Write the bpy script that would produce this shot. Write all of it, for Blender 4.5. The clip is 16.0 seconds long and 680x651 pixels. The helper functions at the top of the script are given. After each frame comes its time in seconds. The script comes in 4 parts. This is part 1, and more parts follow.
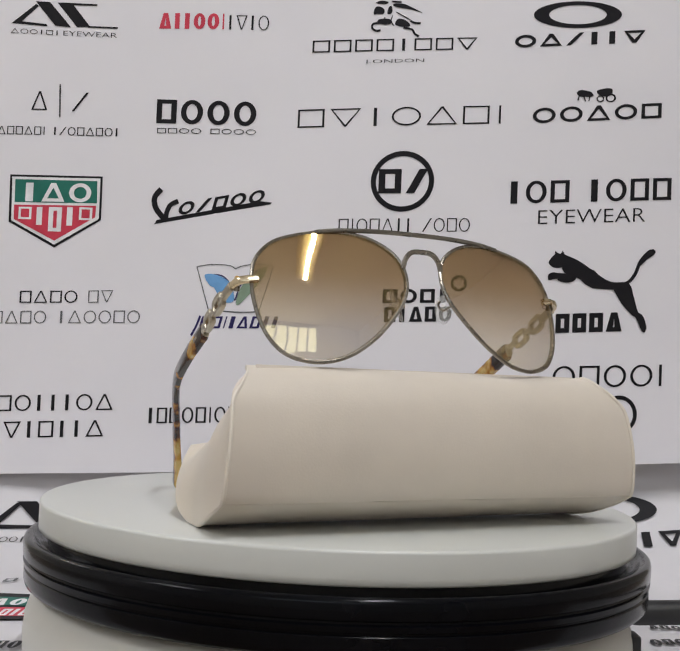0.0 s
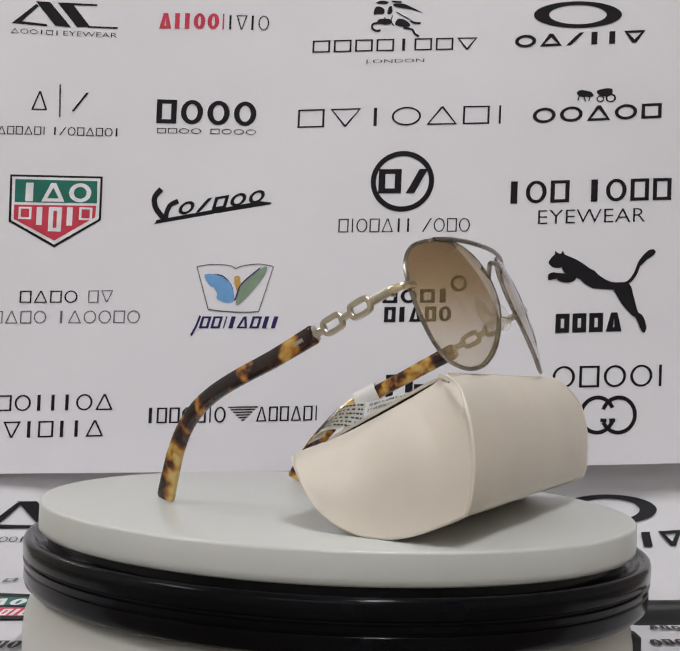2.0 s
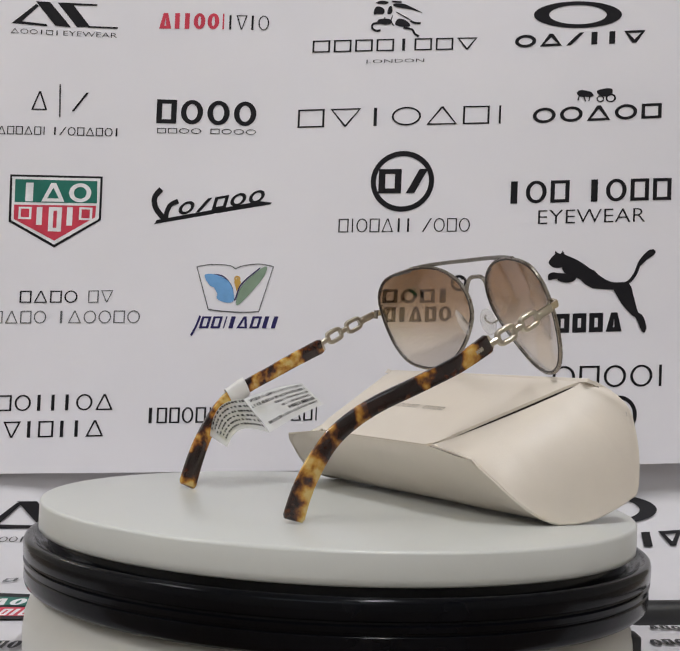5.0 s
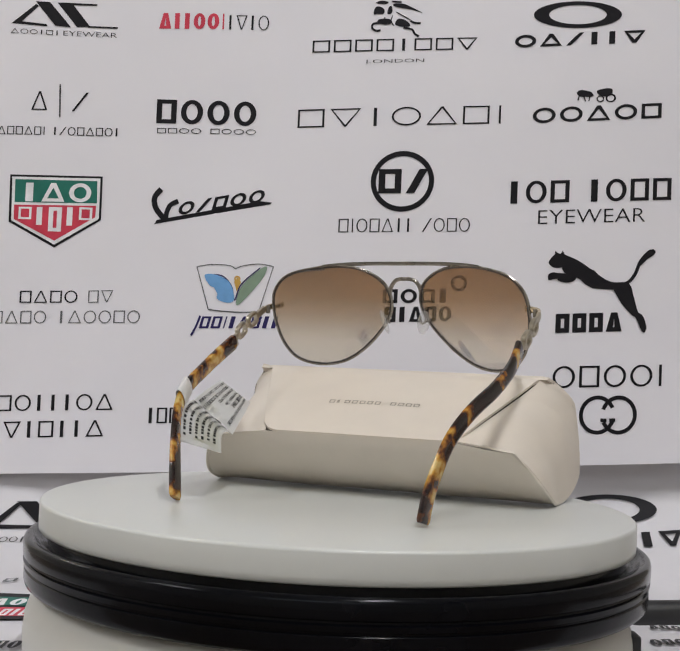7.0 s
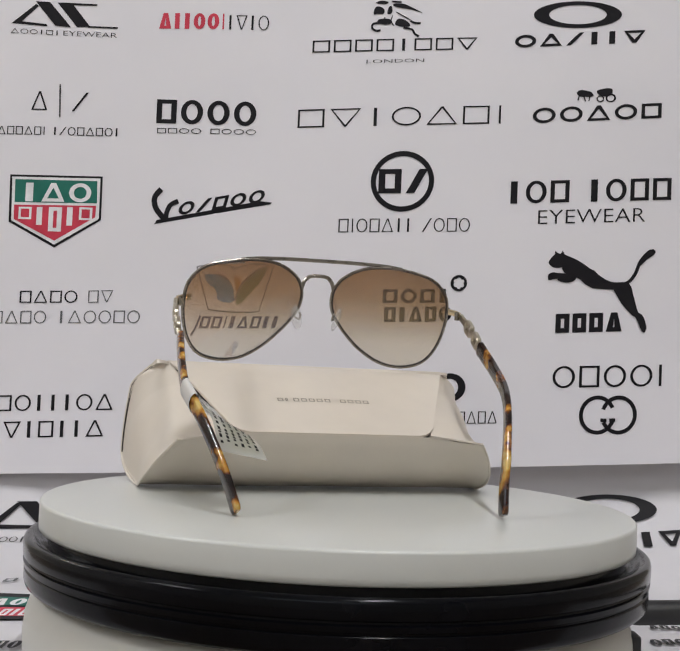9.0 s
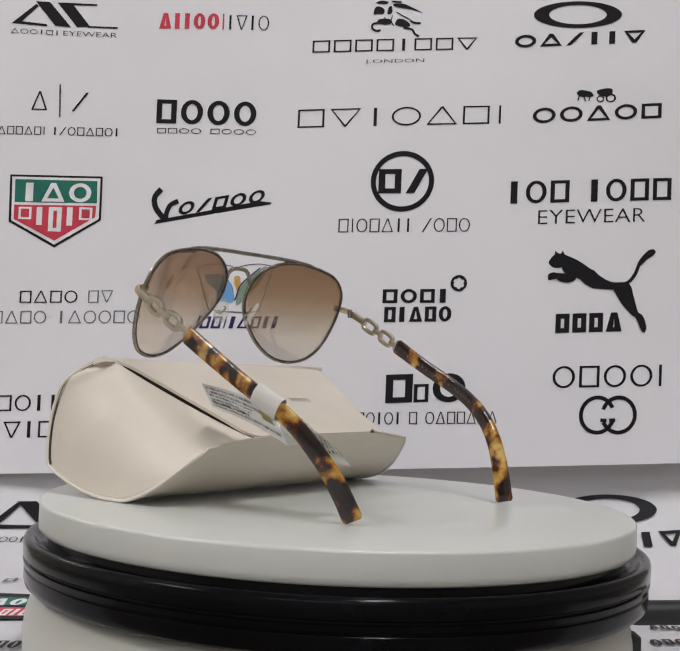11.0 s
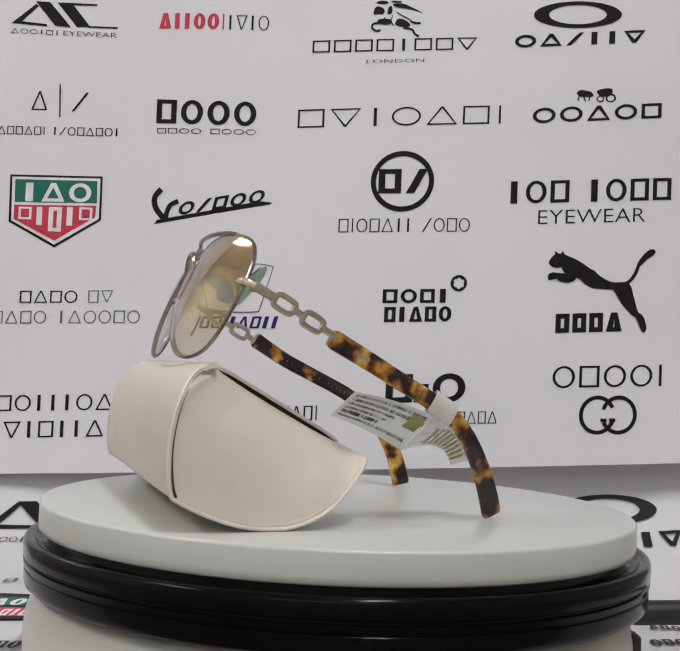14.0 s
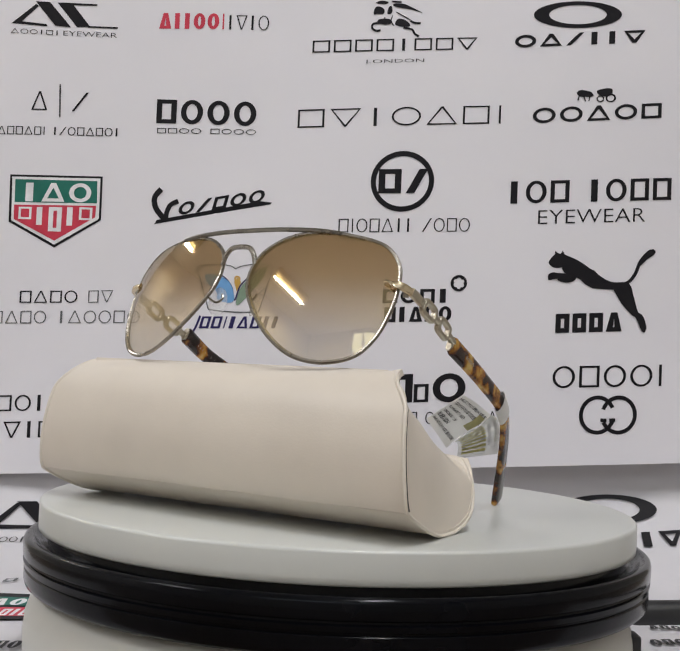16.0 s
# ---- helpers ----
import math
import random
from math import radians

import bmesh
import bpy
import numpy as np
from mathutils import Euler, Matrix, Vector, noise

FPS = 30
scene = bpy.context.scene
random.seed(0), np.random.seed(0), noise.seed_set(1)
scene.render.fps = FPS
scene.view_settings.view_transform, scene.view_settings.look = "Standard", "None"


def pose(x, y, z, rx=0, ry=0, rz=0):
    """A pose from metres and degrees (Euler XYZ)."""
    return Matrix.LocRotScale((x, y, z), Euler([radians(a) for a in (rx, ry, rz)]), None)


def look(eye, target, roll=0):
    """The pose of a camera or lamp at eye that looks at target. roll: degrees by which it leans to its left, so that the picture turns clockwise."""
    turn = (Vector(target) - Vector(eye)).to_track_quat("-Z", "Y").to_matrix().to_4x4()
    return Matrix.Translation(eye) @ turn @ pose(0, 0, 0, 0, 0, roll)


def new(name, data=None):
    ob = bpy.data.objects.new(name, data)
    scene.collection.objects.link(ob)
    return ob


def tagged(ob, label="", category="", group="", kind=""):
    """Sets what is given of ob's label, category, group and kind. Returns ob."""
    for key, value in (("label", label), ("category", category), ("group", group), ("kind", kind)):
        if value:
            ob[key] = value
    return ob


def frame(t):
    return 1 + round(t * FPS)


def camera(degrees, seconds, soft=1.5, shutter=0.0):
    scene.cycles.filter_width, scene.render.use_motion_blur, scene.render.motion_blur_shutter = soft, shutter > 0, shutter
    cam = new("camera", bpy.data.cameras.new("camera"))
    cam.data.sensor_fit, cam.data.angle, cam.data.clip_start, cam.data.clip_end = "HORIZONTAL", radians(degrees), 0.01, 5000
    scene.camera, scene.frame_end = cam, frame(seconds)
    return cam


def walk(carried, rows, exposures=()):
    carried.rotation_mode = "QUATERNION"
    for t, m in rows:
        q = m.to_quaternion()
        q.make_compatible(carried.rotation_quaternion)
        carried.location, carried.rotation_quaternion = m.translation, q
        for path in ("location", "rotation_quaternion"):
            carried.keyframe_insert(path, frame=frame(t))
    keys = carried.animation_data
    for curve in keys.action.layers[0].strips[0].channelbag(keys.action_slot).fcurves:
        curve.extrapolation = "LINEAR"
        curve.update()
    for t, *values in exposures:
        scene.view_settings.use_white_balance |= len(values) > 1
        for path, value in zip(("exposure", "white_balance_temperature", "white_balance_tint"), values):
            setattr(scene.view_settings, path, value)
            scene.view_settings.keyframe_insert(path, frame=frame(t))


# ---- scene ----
cam = camera(34.93, 16.0, soft=1.5)
EYE = (0.0, -0.4678, 0.0574)
VIEW = look(EYE, (EYE[0] - 0.00427, EYE[1] + 0.99924, EYE[2] + 0.03884), 2.457)
walk(cam, [(0.0, VIEW), (16.0, VIEW)], exposures=[(0.0, 0.2, 6500, 10), (16.0, 0.2, 6500, 10)])

TURN = 18.62            # degrees a second, counter-clockwise seen from above
TABLE = -0.070          # top of the table; the platter's face is z = 0

# ---- world and lights ----
world = bpy.data.worlds.new("daylight")
scene.world = world
world.use_nodes = True
sky = world.node_tree.nodes.new("ShaderNodeTexSky")
sky.sky_type, sky.sun_disc = "NISHITA", False
sky.sun_elevation, sky.sun_rotation = radians(35), radians(120)
world.node_tree.nodes["Background"].inputs["Strength"].default_value = 0.08
world.node_tree.links.new(sky.outputs[0], world.node_tree.nodes["Background"].inputs["Color"])


def area(name, m, sx, sy, watts, colour):
    data = bpy.data.lights.new(name, "AREA")
    data.shape, data.size, data.size_y, data.energy, data.color = "RECTANGLE", sx, sy, watts, colour
    ob = new(name, data)
    ob.matrix_world = m
    return ob


TUBES = ((0.37, -0.95), (-2.0, -0.85), (-2.35, 2.1))      # x, y of the middle of each tube, running along y
TUBE_Z, TUBE_LONG = 2.0, 1.05
for (tx, ty), watts in zip(TUBES, (21.2, 21.2, 9.9)):
    area("tube_light", pose(tx, ty, TUBE_Z - 0.045), 0.028, TUBE_LONG, watts, (0.955, 0.967, 1.01))
area("window_light", look((-0.30, -3.095, 1.665), (-0.3, 0, 1.665)), 2.46, 0.80, 9.5, (0.93, 0.965, 1.0))


# ---- materials ----
def material(name):
    m = bpy.data.materials.new(name)
    m.use_nodes = True
    return m, m.node_tree.nodes, m.node_tree.links, m.node_tree.nodes["Principled BSDF"]


def noise_at(nodes, links, scale, detail=4.0, coord="Object", rough=0.55):
    tc = nodes.new("ShaderNodeTexCoord")
    n = nodes.new("ShaderNodeTexNoise")
    n.inputs["Scale"].default_value, n.inputs["Detail"].default_value = scale, detail
    n.inputs["Roughness"].default_value = rough
    links.new(tc.outputs[coord], n.inputs["Vector"])
    return n


def ramp(nodes, links, source, stops):
    r = nodes.new("ShaderNodeValToRGB")
    while len(r.color_ramp.elements) < len(stops):
        r.color_ramp.elements.new(0.5)
    for e, (p, c) in zip(r.color_ramp.elements, stops):
        e.position, e.color = p, (*c, 1)
    links.new(source, r.inputs["Fac"])
    return r


def plain(name, colour, rough, metal=0.0, vary=0.08, scale=60, fine=900, bump=0.05, coat=0.0, step=0.0004, spec=0.5, wear=0.06):
    """A surface with slow tone drift, fine grain and relief."""
    m, nodes, links, b = material(name)
    slow, grain = noise_at(nodes, links, scale), noise_at(nodes, links, fine, 3)
    lo, hi = [c * (1 - vary) for c in colour], [min(1, c * (1 + vary)) for c in colour]
    r = ramp(nodes, links, slow.outputs["Fac"], [(0.3, lo), (0.7, hi)])
    links.new(r.outputs["Color"], b.inputs["Base Color"])
    rr = nodes.new("ShaderNodeMapRange")
    rr.inputs["To Min"].default_value, rr.inputs["To Max"].default_value = max(0.03, rough - wear), rough + wear
    links.new(slow.outputs["Fac"], rr.inputs["Value"])
    links.new(rr.outputs["Result"], b.inputs["Roughness"])
    bp = nodes.new("ShaderNodeBump")
    bp.inputs["Strength"].default_value, bp.inputs["Distance"].default_value = bump, step
    links.new(grain.outputs["Fac"], bp.inputs["Height"])
    links.new(bp.outputs["Normal"], b.inputs["Normal"])
    b.inputs["Metallic"].default_value, b.inputs["Coat Weight"].default_value = metal, coat
    b.inputs["Specular IOR Level"].default_value = spec
    return m


def ink(name, colour):
    return plain(name, colour, 0.5, vary=0.12, scale=90, fine=1500, bump=0.02, spec=0.18)


paper = plain("printed_vinyl", (0.803, 0.785, 0.818), 0.45, vary=0.02, scale=7, fine=26, bump=0.10, step=0.004)
sheet_vinyl = plain("grey_white_vinyl", (0.66, 0.645, 0.67), 0.45, vary=0.04, scale=12, fine=40, bump=0.12, step=0.004)
ink_black, ink_red, ink_green = ink("ink_black", (0.011, 0.010, 0.0125)), ink("ink_red", (0.60, 0.055, 0.09)), ink("ink_green", (0.025, 0.165, 0.125))
ink_white, ink_grey, ink_blue = ink("ink_white", (0.82, 0.81, 0.82)), ink("ink_grey", (0.13, 0.13, 0.135)), ink("ink_blue", (0.17, 0.38, 0.68))
ink_pale = ink("ink_pale", (0.42, 0.37, 0.33))
ink_sage, ink_amber, ink_navy = ink("ink_sage", (0.24, 0.33, 0.24)), ink("ink_amber", (0.60, 0.36, 0.08)), ink("ink_navy", (0.03, 0.025, 0.11))
leather = plain("cream_leather", (0.70, 0.632, 0.545), 0.45, vary=0.035, scale=35, fine=1300, bump=0.16)
leather_edge = plain("cream_leather_edge", (0.75, 0.69, 0.60), 0.5, vary=0.05, scale=80, fine=1500, bump=0.2)
# near-black brown that paints the shade in the gaps of the case
gap_shade = plain("dark_gap_shade", (0.05, 0.040, 0.033), 0.9, vary=0.2, scale=90, fine=900, bump=0.1)
foil = plain("dull_gold_foil", (0.36, 0.32, 0.26), 0.4, metal=0.5, vary=0.15, scale=400)
platter_plastic = plain("white_plastic", (0.592, 0.602, 0.572), 0.29, vary=0.012, scale=9, fine=900, bump=0.012, wear=0.012)
base_plastic = plain("ivory_plastic", (0.58, 0.57, 0.525), 0.4, vary=0.04, scale=22, fine=600, bump=0.05)
black_plastic = plain("black_gloss_plastic", (0.0025, 0.0028, 0.0042), 0.15, vary=0.3, scale=45, fine=500, bump=0.03, spec=0.13, wear=0.04)
cable_rubber = plain("black_rubber", (0.015, 0.015, 0.016), 0.5, vary=0.2, scale=80, fine=700)
gunmetal = plain("brushed_pale_metal", (0.31, 0.285, 0.25), 0.27, metal=1.0, vary=0.08, scale=150, fine=2000, bump=0.03)
gold = plain("pale_gold_metal", (0.68, 0.575, 0.40), 0.24, metal=1.0, vary=0.06, scale=150, fine=2000, bump=0.03)
# silvery brow bar metal with the dark room's reflection put into its colour
dim_reflection_metal = plain("metal_darkened_as_reflection", (0.24, 0.225, 0.20), 0.28, metal=1.0, vary=0.08, scale=150, fine=2000, bump=0.03)
edge_dark = plain("dark_lens_edge", (0.035, 0.028, 0.024), 0.4, vary=0.2, scale=120, fine=900)
champagne = plain("champagne_metal", (0.52, 0.475, 0.385), 0.32, metal=1.0, vary=0.08, scale=200, fine=2000, bump=0.03)
label_yellow = plain("label_olive", (0.38, 0.35, 0.13), 0.5, vary=0.15, scale=260, fine=1500)
wall_paint = plain("wall_paint", (0.76, 0.725, 0.67), 0.8, vary=0.04, scale=3, fine=200)
ceiling_paint = plain("ceiling_paint", (0.84, 0.825, 0.78), 0.85, vary=0.04, scale=3, fine=200)
floor_tile = plain("floor_covering", (0.44, 0.41, 0.375), 0.5, vary=0.12, scale=5, fine=150)
table_wood = plain("table_laminate", (0.20, 0.15, 0.11), 0.5, vary=0.1, scale=9, fine=200)
reflector_paint = plain("lamp_reflector_cream", (0.80, 0.70, 0.42), 0.5, vary=0.03, scale=10)
frame_paint = plain("window_paint", (0.75, 0.75, 0.74), 0.4, vary=0.03, scale=10)


def make_tortoise(name, bands):
    """Dark brown acetate with amber and straw patches; bands: (millimetres along the temple, how much lighter the colour there)."""
    m, nodes, links, b = material(name)
    big = noise_at(nodes, links, 112, 2.0, rough=0.45)
    small = noise_at(nodes, links, 460, 2)
    mix = nodes.new("ShaderNodeMath")
    mix.operation = "MULTIPLY_ADD"
    mix.inputs[1].default_value = 0.20
    links.new(small.outputs["Fac"], mix.inputs[0])
    links.new(big.outputs["Fac"], mix.inputs[2])
    tc, sep, along = nodes.new("ShaderNodeTexCoord"), nodes.new("ShaderNodeSeparateXYZ"), nodes.new("ShaderNodeMapRange")
    links.new(tc.outputs["Object"], sep.inputs[0])
    along.inputs["From Min"].default_value, along.inputs["From Max"].default_value = (30 - 56.3) / 1000, (108 - 56.3) / 1000
    links.new(sep.outputs["Y"], along.inputs["Value"])
    lighter = ramp(nodes, links, along.outputs["Result"], [((p - 30) / 78, (0.5 + v,) * 3) for p, v in bands])
    total = nodes.new("ShaderNodeMath")
    total.operation = "ADD"
    links.new(mix.outputs[0], total.inputs[0])
    links.new(lighter.outputs["Color"], total.inputs[1])
    less = nodes.new("ShaderNodeMath")
    less.operation = "SUBTRACT"
    less.inputs[1].default_value = 0.5
    links.new(total.outputs[0], less.inputs[0])
    r = ramp(nodes, links, less.outputs[0], [(0.47, (0.009, 0.004, 0.004)), (0.59, (0.026, 0.009, 0.007)), (0.64, (0.10, 0.032, 0.010)),
                                             (0.695, (0.33, 0.135, 0.018)), (0.75, (0.50, 0.27, 0.045)), (0.82, (0.60, 0.42, 0.14))])
    links.new(r.outputs["Color"], b.inputs["Base Color"])
    b.inputs["Roughness"].default_value = 0.17
    b.inputs["Coat Weight"].default_value = 0.25
    b.inputs["Subsurface Weight"].default_value = 0.12
    b.inputs["Subsurface Scale"].default_value = 0.002
    return m


def gloss_by_angle(nodes, links, mix, least):
    """Schlick's rise of the gloss towards grazing view, the same on both faces of a clear sheet."""
    lw, p, s = nodes.new("ShaderNodeLayerWeight"), nodes.new("ShaderNodeMath"), nodes.new("ShaderNodeMath")
    lw.inputs["Blend"].default_value = 0.5
    p.operation, s.operation = "POWER", "MULTIPLY_ADD"
    p.inputs[1].default_value, s.inputs[1].default_value, s.inputs[2].default_value = 5.0, 1 - least, least
    links.new(lw.outputs["Facing"], p.inputs[0])
    links.new(p.outputs[0], s.inputs[0])
    links.new(s.outputs[0], mix.inputs["Fac"])
    return p.outputs[0]


def make_lens(name, least, shine_colour):
    """Brown tint that fades to nearly clear towards the lower rim, with a real gloss."""
    m, nodes, links, b = material(name)
    nodes.remove(b)
    tc, sep = nodes.new("ShaderNodeTexCoord"), nodes.new("ShaderNodeSeparateXYZ")
    links.new(tc.outputs["Object"], sep.inputs[0])
    h = nodes.new("ShaderNodeMapRange")
    h.inputs["From Min"].default_value, h.inputs["From Max"].default_value = 0.060, 0.107
    links.new(sep.outputs["Z"], h.inputs["Value"])
    r = ramp(nodes, links, h.outputs["Result"], [(0.0, (0.915, 0.91, 0.90)), (0.22, (0.88, 0.863, 0.845)), (0.42, (0.77, 0.715, 0.665)), (0.68, (0.615, 0.505, 0.405)), (1.0, (0.53, 0.41, 0.31))])
    see, shine, mix = nodes.new("ShaderNodeBsdfTransparent"), nodes.new("ShaderNodeBsdfGlossy"), nodes.new("ShaderNodeMixShader")
    links.new(r.outputs["Color"], see.inputs["Color"])
    shine.inputs["Roughness"].default_value = 0.035
    tone = ramp(nodes, links, gloss_by_angle(nodes, links, mix, least), [(0.0, shine_colour), (0.35, (0.95, 0.96, 1.0))])
    links.new(tone.outputs["Color"], shine.inputs["Color"])
    links.new(see.outputs[0], mix.inputs[1])
    links.new(shine.outputs[0], mix.inputs[2])
    links.new(mix.outputs[0], nodes["Material Output"].inputs["Surface"])
    return m


def make_clear(name, colour, rough=0.08, least=0.045):
    m, nodes, links, b = material(name)
    nodes.remove(b)
    see, shine, mix = nodes.new("ShaderNodeBsdfTransparent"), nodes.new("ShaderNodeBsdfGlossy"), nodes.new("ShaderNodeMixShader")
    see.inputs["Color"].default_value, shine.inputs["Roughness"].default_value = (*colour, 1), rough
    gloss_by_angle(nodes, links, mix, least)
    links.new(see.outputs[0], mix.inputs[1])
    links.new(shine.outputs[0], mix.inputs[2])
    links.new(mix.outputs[0], nodes["Material Output"].inputs["Surface"])
    return m


def make_film(name, colour, alpha):
    m, nodes, links, b = material(name)
    b.inputs["Base Color"].default_value, b.inputs["Alpha"].default_value, b.inputs["Roughness"].default_value = (*colour, 1), alpha, 0.3
    return m


def make_thin(name, colour, through_share, clear_share):
    """A thin matt sheet that lets light through from its other side, and a little sight."""
    m, nodes, links, b = material(name)
    drift = ramp(nodes, links, noise_at(nodes, links, 140).outputs["Fac"], [(0.3, [c * 0.96 for c in colour]), (0.7, colour)])
    b.inputs["Roughness"].default_value = 0.35
    lit, see, first, second = nodes.new("ShaderNodeBsdfTranslucent"), nodes.new("ShaderNodeBsdfTransparent"), nodes.new("ShaderNodeMixShader"), nodes.new("ShaderNodeMixShader")
    for target in (b.inputs["Base Color"], lit.inputs["Color"]):
        links.new(drift.outputs["Color"], target)
    first.inputs["Fac"].default_value, second.inputs["Fac"].default_value = through_share, clear_share
    links.new(b.outputs[0], first.inputs[1])
    links.new(lit.outputs[0], first.inputs[2])
    links.new(first.outputs[0], second.inputs[1])
    links.new(see.outputs[0], second.inputs[2])
    links.new(second.outputs[0], nodes["Material Output"].inputs["Surface"])
    return m


def make_glow(name, colour, strength):
    m, nodes, links, b = material(name)
    b.inputs["Emission Color"].default_value, b.inputs["Emission Strength"].default_value = (*colour, 1), strength
    return m


tortoise, dark_tortoise = (
    make_tortoise("tortoiseshell_acetate", ((30, -0.01), (38, 0.02), (47, -0.01), (54, 0.05), (63, 0.10), (72, 0.03), (84, 0.07), (91, -0.04), (100, -0.06), (105, 0.03))),
    make_tortoise("dark_tortoiseshell_acetate", ((30, -0.02), (41, 0.05), (50, -0.09), (61, 0.0), (70, -0.07), (80, 0.0), (86, 0.05), (91, -0.02), (96, 0.10), (105, 0.14))))
lens_outer, lens_inner = make_lens("lens_outer_face", 0.31, (1.0, 0.79, 0.40)), make_lens("lens_inner_face", 0.05, (1.0, 0.97, 0.94))
silicone = make_film("clear_silicone", (0.80, 0.80, 0.78), 0.25)
clear_film = make_clear("clear_film", (0.90, 0.91, 0.90), 0.12)
frosted_film = make_film("frosted_film", (0.80, 0.78, 0.75), 0.85)
label_paper = make_thin("thin_label", (0.90, 0.90, 0.89), 0.6, 0.08)
tail_film = make_thin("printed_clear_film", (0.78, 0.79, 0.74), 0.5, 0.55)
pane_glass = make_clear("window_glass", (0.95, 0.97, 0.97), 0.02)
tube_glow = make_glow("fluorescent_glow", (1.0, 0.95, 0.86), 9.0)


# ---- mesh helpers ----
def mesh_of(name, bm, mat, smooth=True):
    me = bpy.data.meshes.new(name)
    bmesh.ops.recalc_face_normals(bm, faces=bm.faces)
    bm.to_mesh(me)
    bm.free()
    me.materials.append(mat)
    for p in me.polygons:
        p.use_smooth = smooth
    if smooth:
        me.set_sharp_from_angle(angle=radians(40))
    return me


def part(name, bm, mat, parent=None, label="", smooth=True):
    ob = new(name, mesh_of(name, bm, mat, smooth))
    ob.parent = parent
    return tagged(ob, label)


def box(bm, lo, hi, bevel=0.0):
    made = bmesh.ops.create_cube(bm, size=1.0)
    c, s = [(a + b) / 2 for a, b in zip(lo, hi)], [b - a for a, b in zip(lo, hi)]
    for v in made["verts"]:
        v.co = Vector((c[0] + v.co.x * s[0], c[1] + v.co.y * s[1], c[2] + v.co.z * s[2]))
    if bevel:
        edges = list({e for v in made["verts"] for e in v.link_edges})
        bmesh.ops.bevel(bm, geom=edges, offset=bevel, segments=2, affect="EDGES", profile=0.5)
    return bm


def lathe(bm, profile, steps=160):
    """A turned body from (radius, height) pairs, round the z axis; a zero radius closes it."""
    rings = []
    for r, z in profile:
        if r < 1e-6:
            rings.append([bm.verts.new((0, 0, z))])
        else:
            rings.append([bm.verts.new((r * math.cos(2 * math.pi * i / steps), r * math.sin(2 * math.pi * i / steps), z)) for i in range(steps)])
    for a, b in zip(rings, rings[1:]):
        for i in range(steps):
            j = (i + 1) % steps
            if len(a) == 1 and len(b) > 1:
                bm.faces.new((a[0], b[i], b[j]))
            elif len(b) == 1 and len(a) > 1:
                bm.faces.new((a[i], b[0], a[j]))
            elif len(a) > 1:
                bm.faces.new((a[i], b[i], b[j], a[j]))
    return bm


def spline(points, per=6, closed=False):
    """Catmull-Rom through the points."""
    p = [Vector(q) for q in points]
    n, out = len(p), []
    for i in range(n if closed else n - 1):
        a, b, c, d = (p[(i - 1) % n], p[i], p[(i + 1) % n], p[(i + 2) % n]) if closed else (p[max(i - 1, 0)], p[i], p[i + 1], p[min(i + 2, n - 1)])
        for k in range(per):
            t = k / per
            out.append(0.5 * ((2 * b) + (c - a) * t + (2 * a - 5 * b + 4 * c - d) * t * t + (3 * b - a - 3 * c + d) * t ** 3))
    if not closed:
        out.append(p[-1])
    return out


def sweep(bm, path, half, closed=False, sides=8, side=None, square=1.0):
    """A bar along path. half: (half width, half height) at each point or one pair; side: the direction of the width; square below 1 squares the section."""
    n = len(path)
    sizes = half if isinstance(half, list) else [half] * n
    rings, last = [], Vector(side) if side else None
    for i, q in enumerate(path):
        t = (path[(i + 1) % n] - path[i - 1]) if closed else (path[min(i + 1, n - 1)] - path[max(i - 1, 0)])
        t.normalize()
        if last is None:
            last = t.orthogonal()
        s = Vector(side) if side else last
        s = (s - t * s.dot(t)).normalized()
        last = s
        u = t.cross(s)
        ring = []
        for k in range(sides):
            a = 2 * math.pi * (k + 0.5) / sides
            c, d = math.cos(a), math.sin(a)
            c, d = math.copysign(abs(c) ** square, c), math.copysign(abs(d) ** square, d)
            ring.append(bm.verts.new(q + s * (c * sizes[i][0]) + u * (d * sizes[i][1])))
        rings.append(ring)
    for i in range(n if closed else n - 1):
        a, b = rings[i], rings[(i + 1) % n]
        for k in range(sides):
            bm.faces.new((a[k], a[(k + 1) % sides], b[(k + 1) % sides], b[k]))
    if not closed:
        bm.faces.new(rings[0])
        bm.faces.new(rings[-1])
    return bm


def thick_grid(bm, rows, offset):
    """A solid sheet over a grid of points; offset(i, j): the way to its other face."""
    top = [[bm.verts.new(q) for q in row] for row in rows]
    low = [[bm.verts.new(q + offset(i, j)) for j, q in enumerate(row)] for i, row in enumerate(rows)]
    m, n = len(rows), len(rows[0])
    for i in range(m - 1):
        for j in range(n - 1):
            bm.faces.new((top[i][j], top[i][j + 1], top[i + 1][j + 1], top[i + 1][j]))
            bm.faces.new((low[i][j], low[i + 1][j], low[i + 1][j + 1], low[i][j + 1]))
    for j in range(n - 1):
        for i in (0, m - 1):
            bm.faces.new((top[i][j], low[i][j], low[i][j + 1], top[i][j + 1]))
    for i in range(m - 1):
        for j in (0, n - 1):
            bm.faces.new((top[i][j], top[i + 1][j], low[i + 1][j], low[i][j]))
    return bm


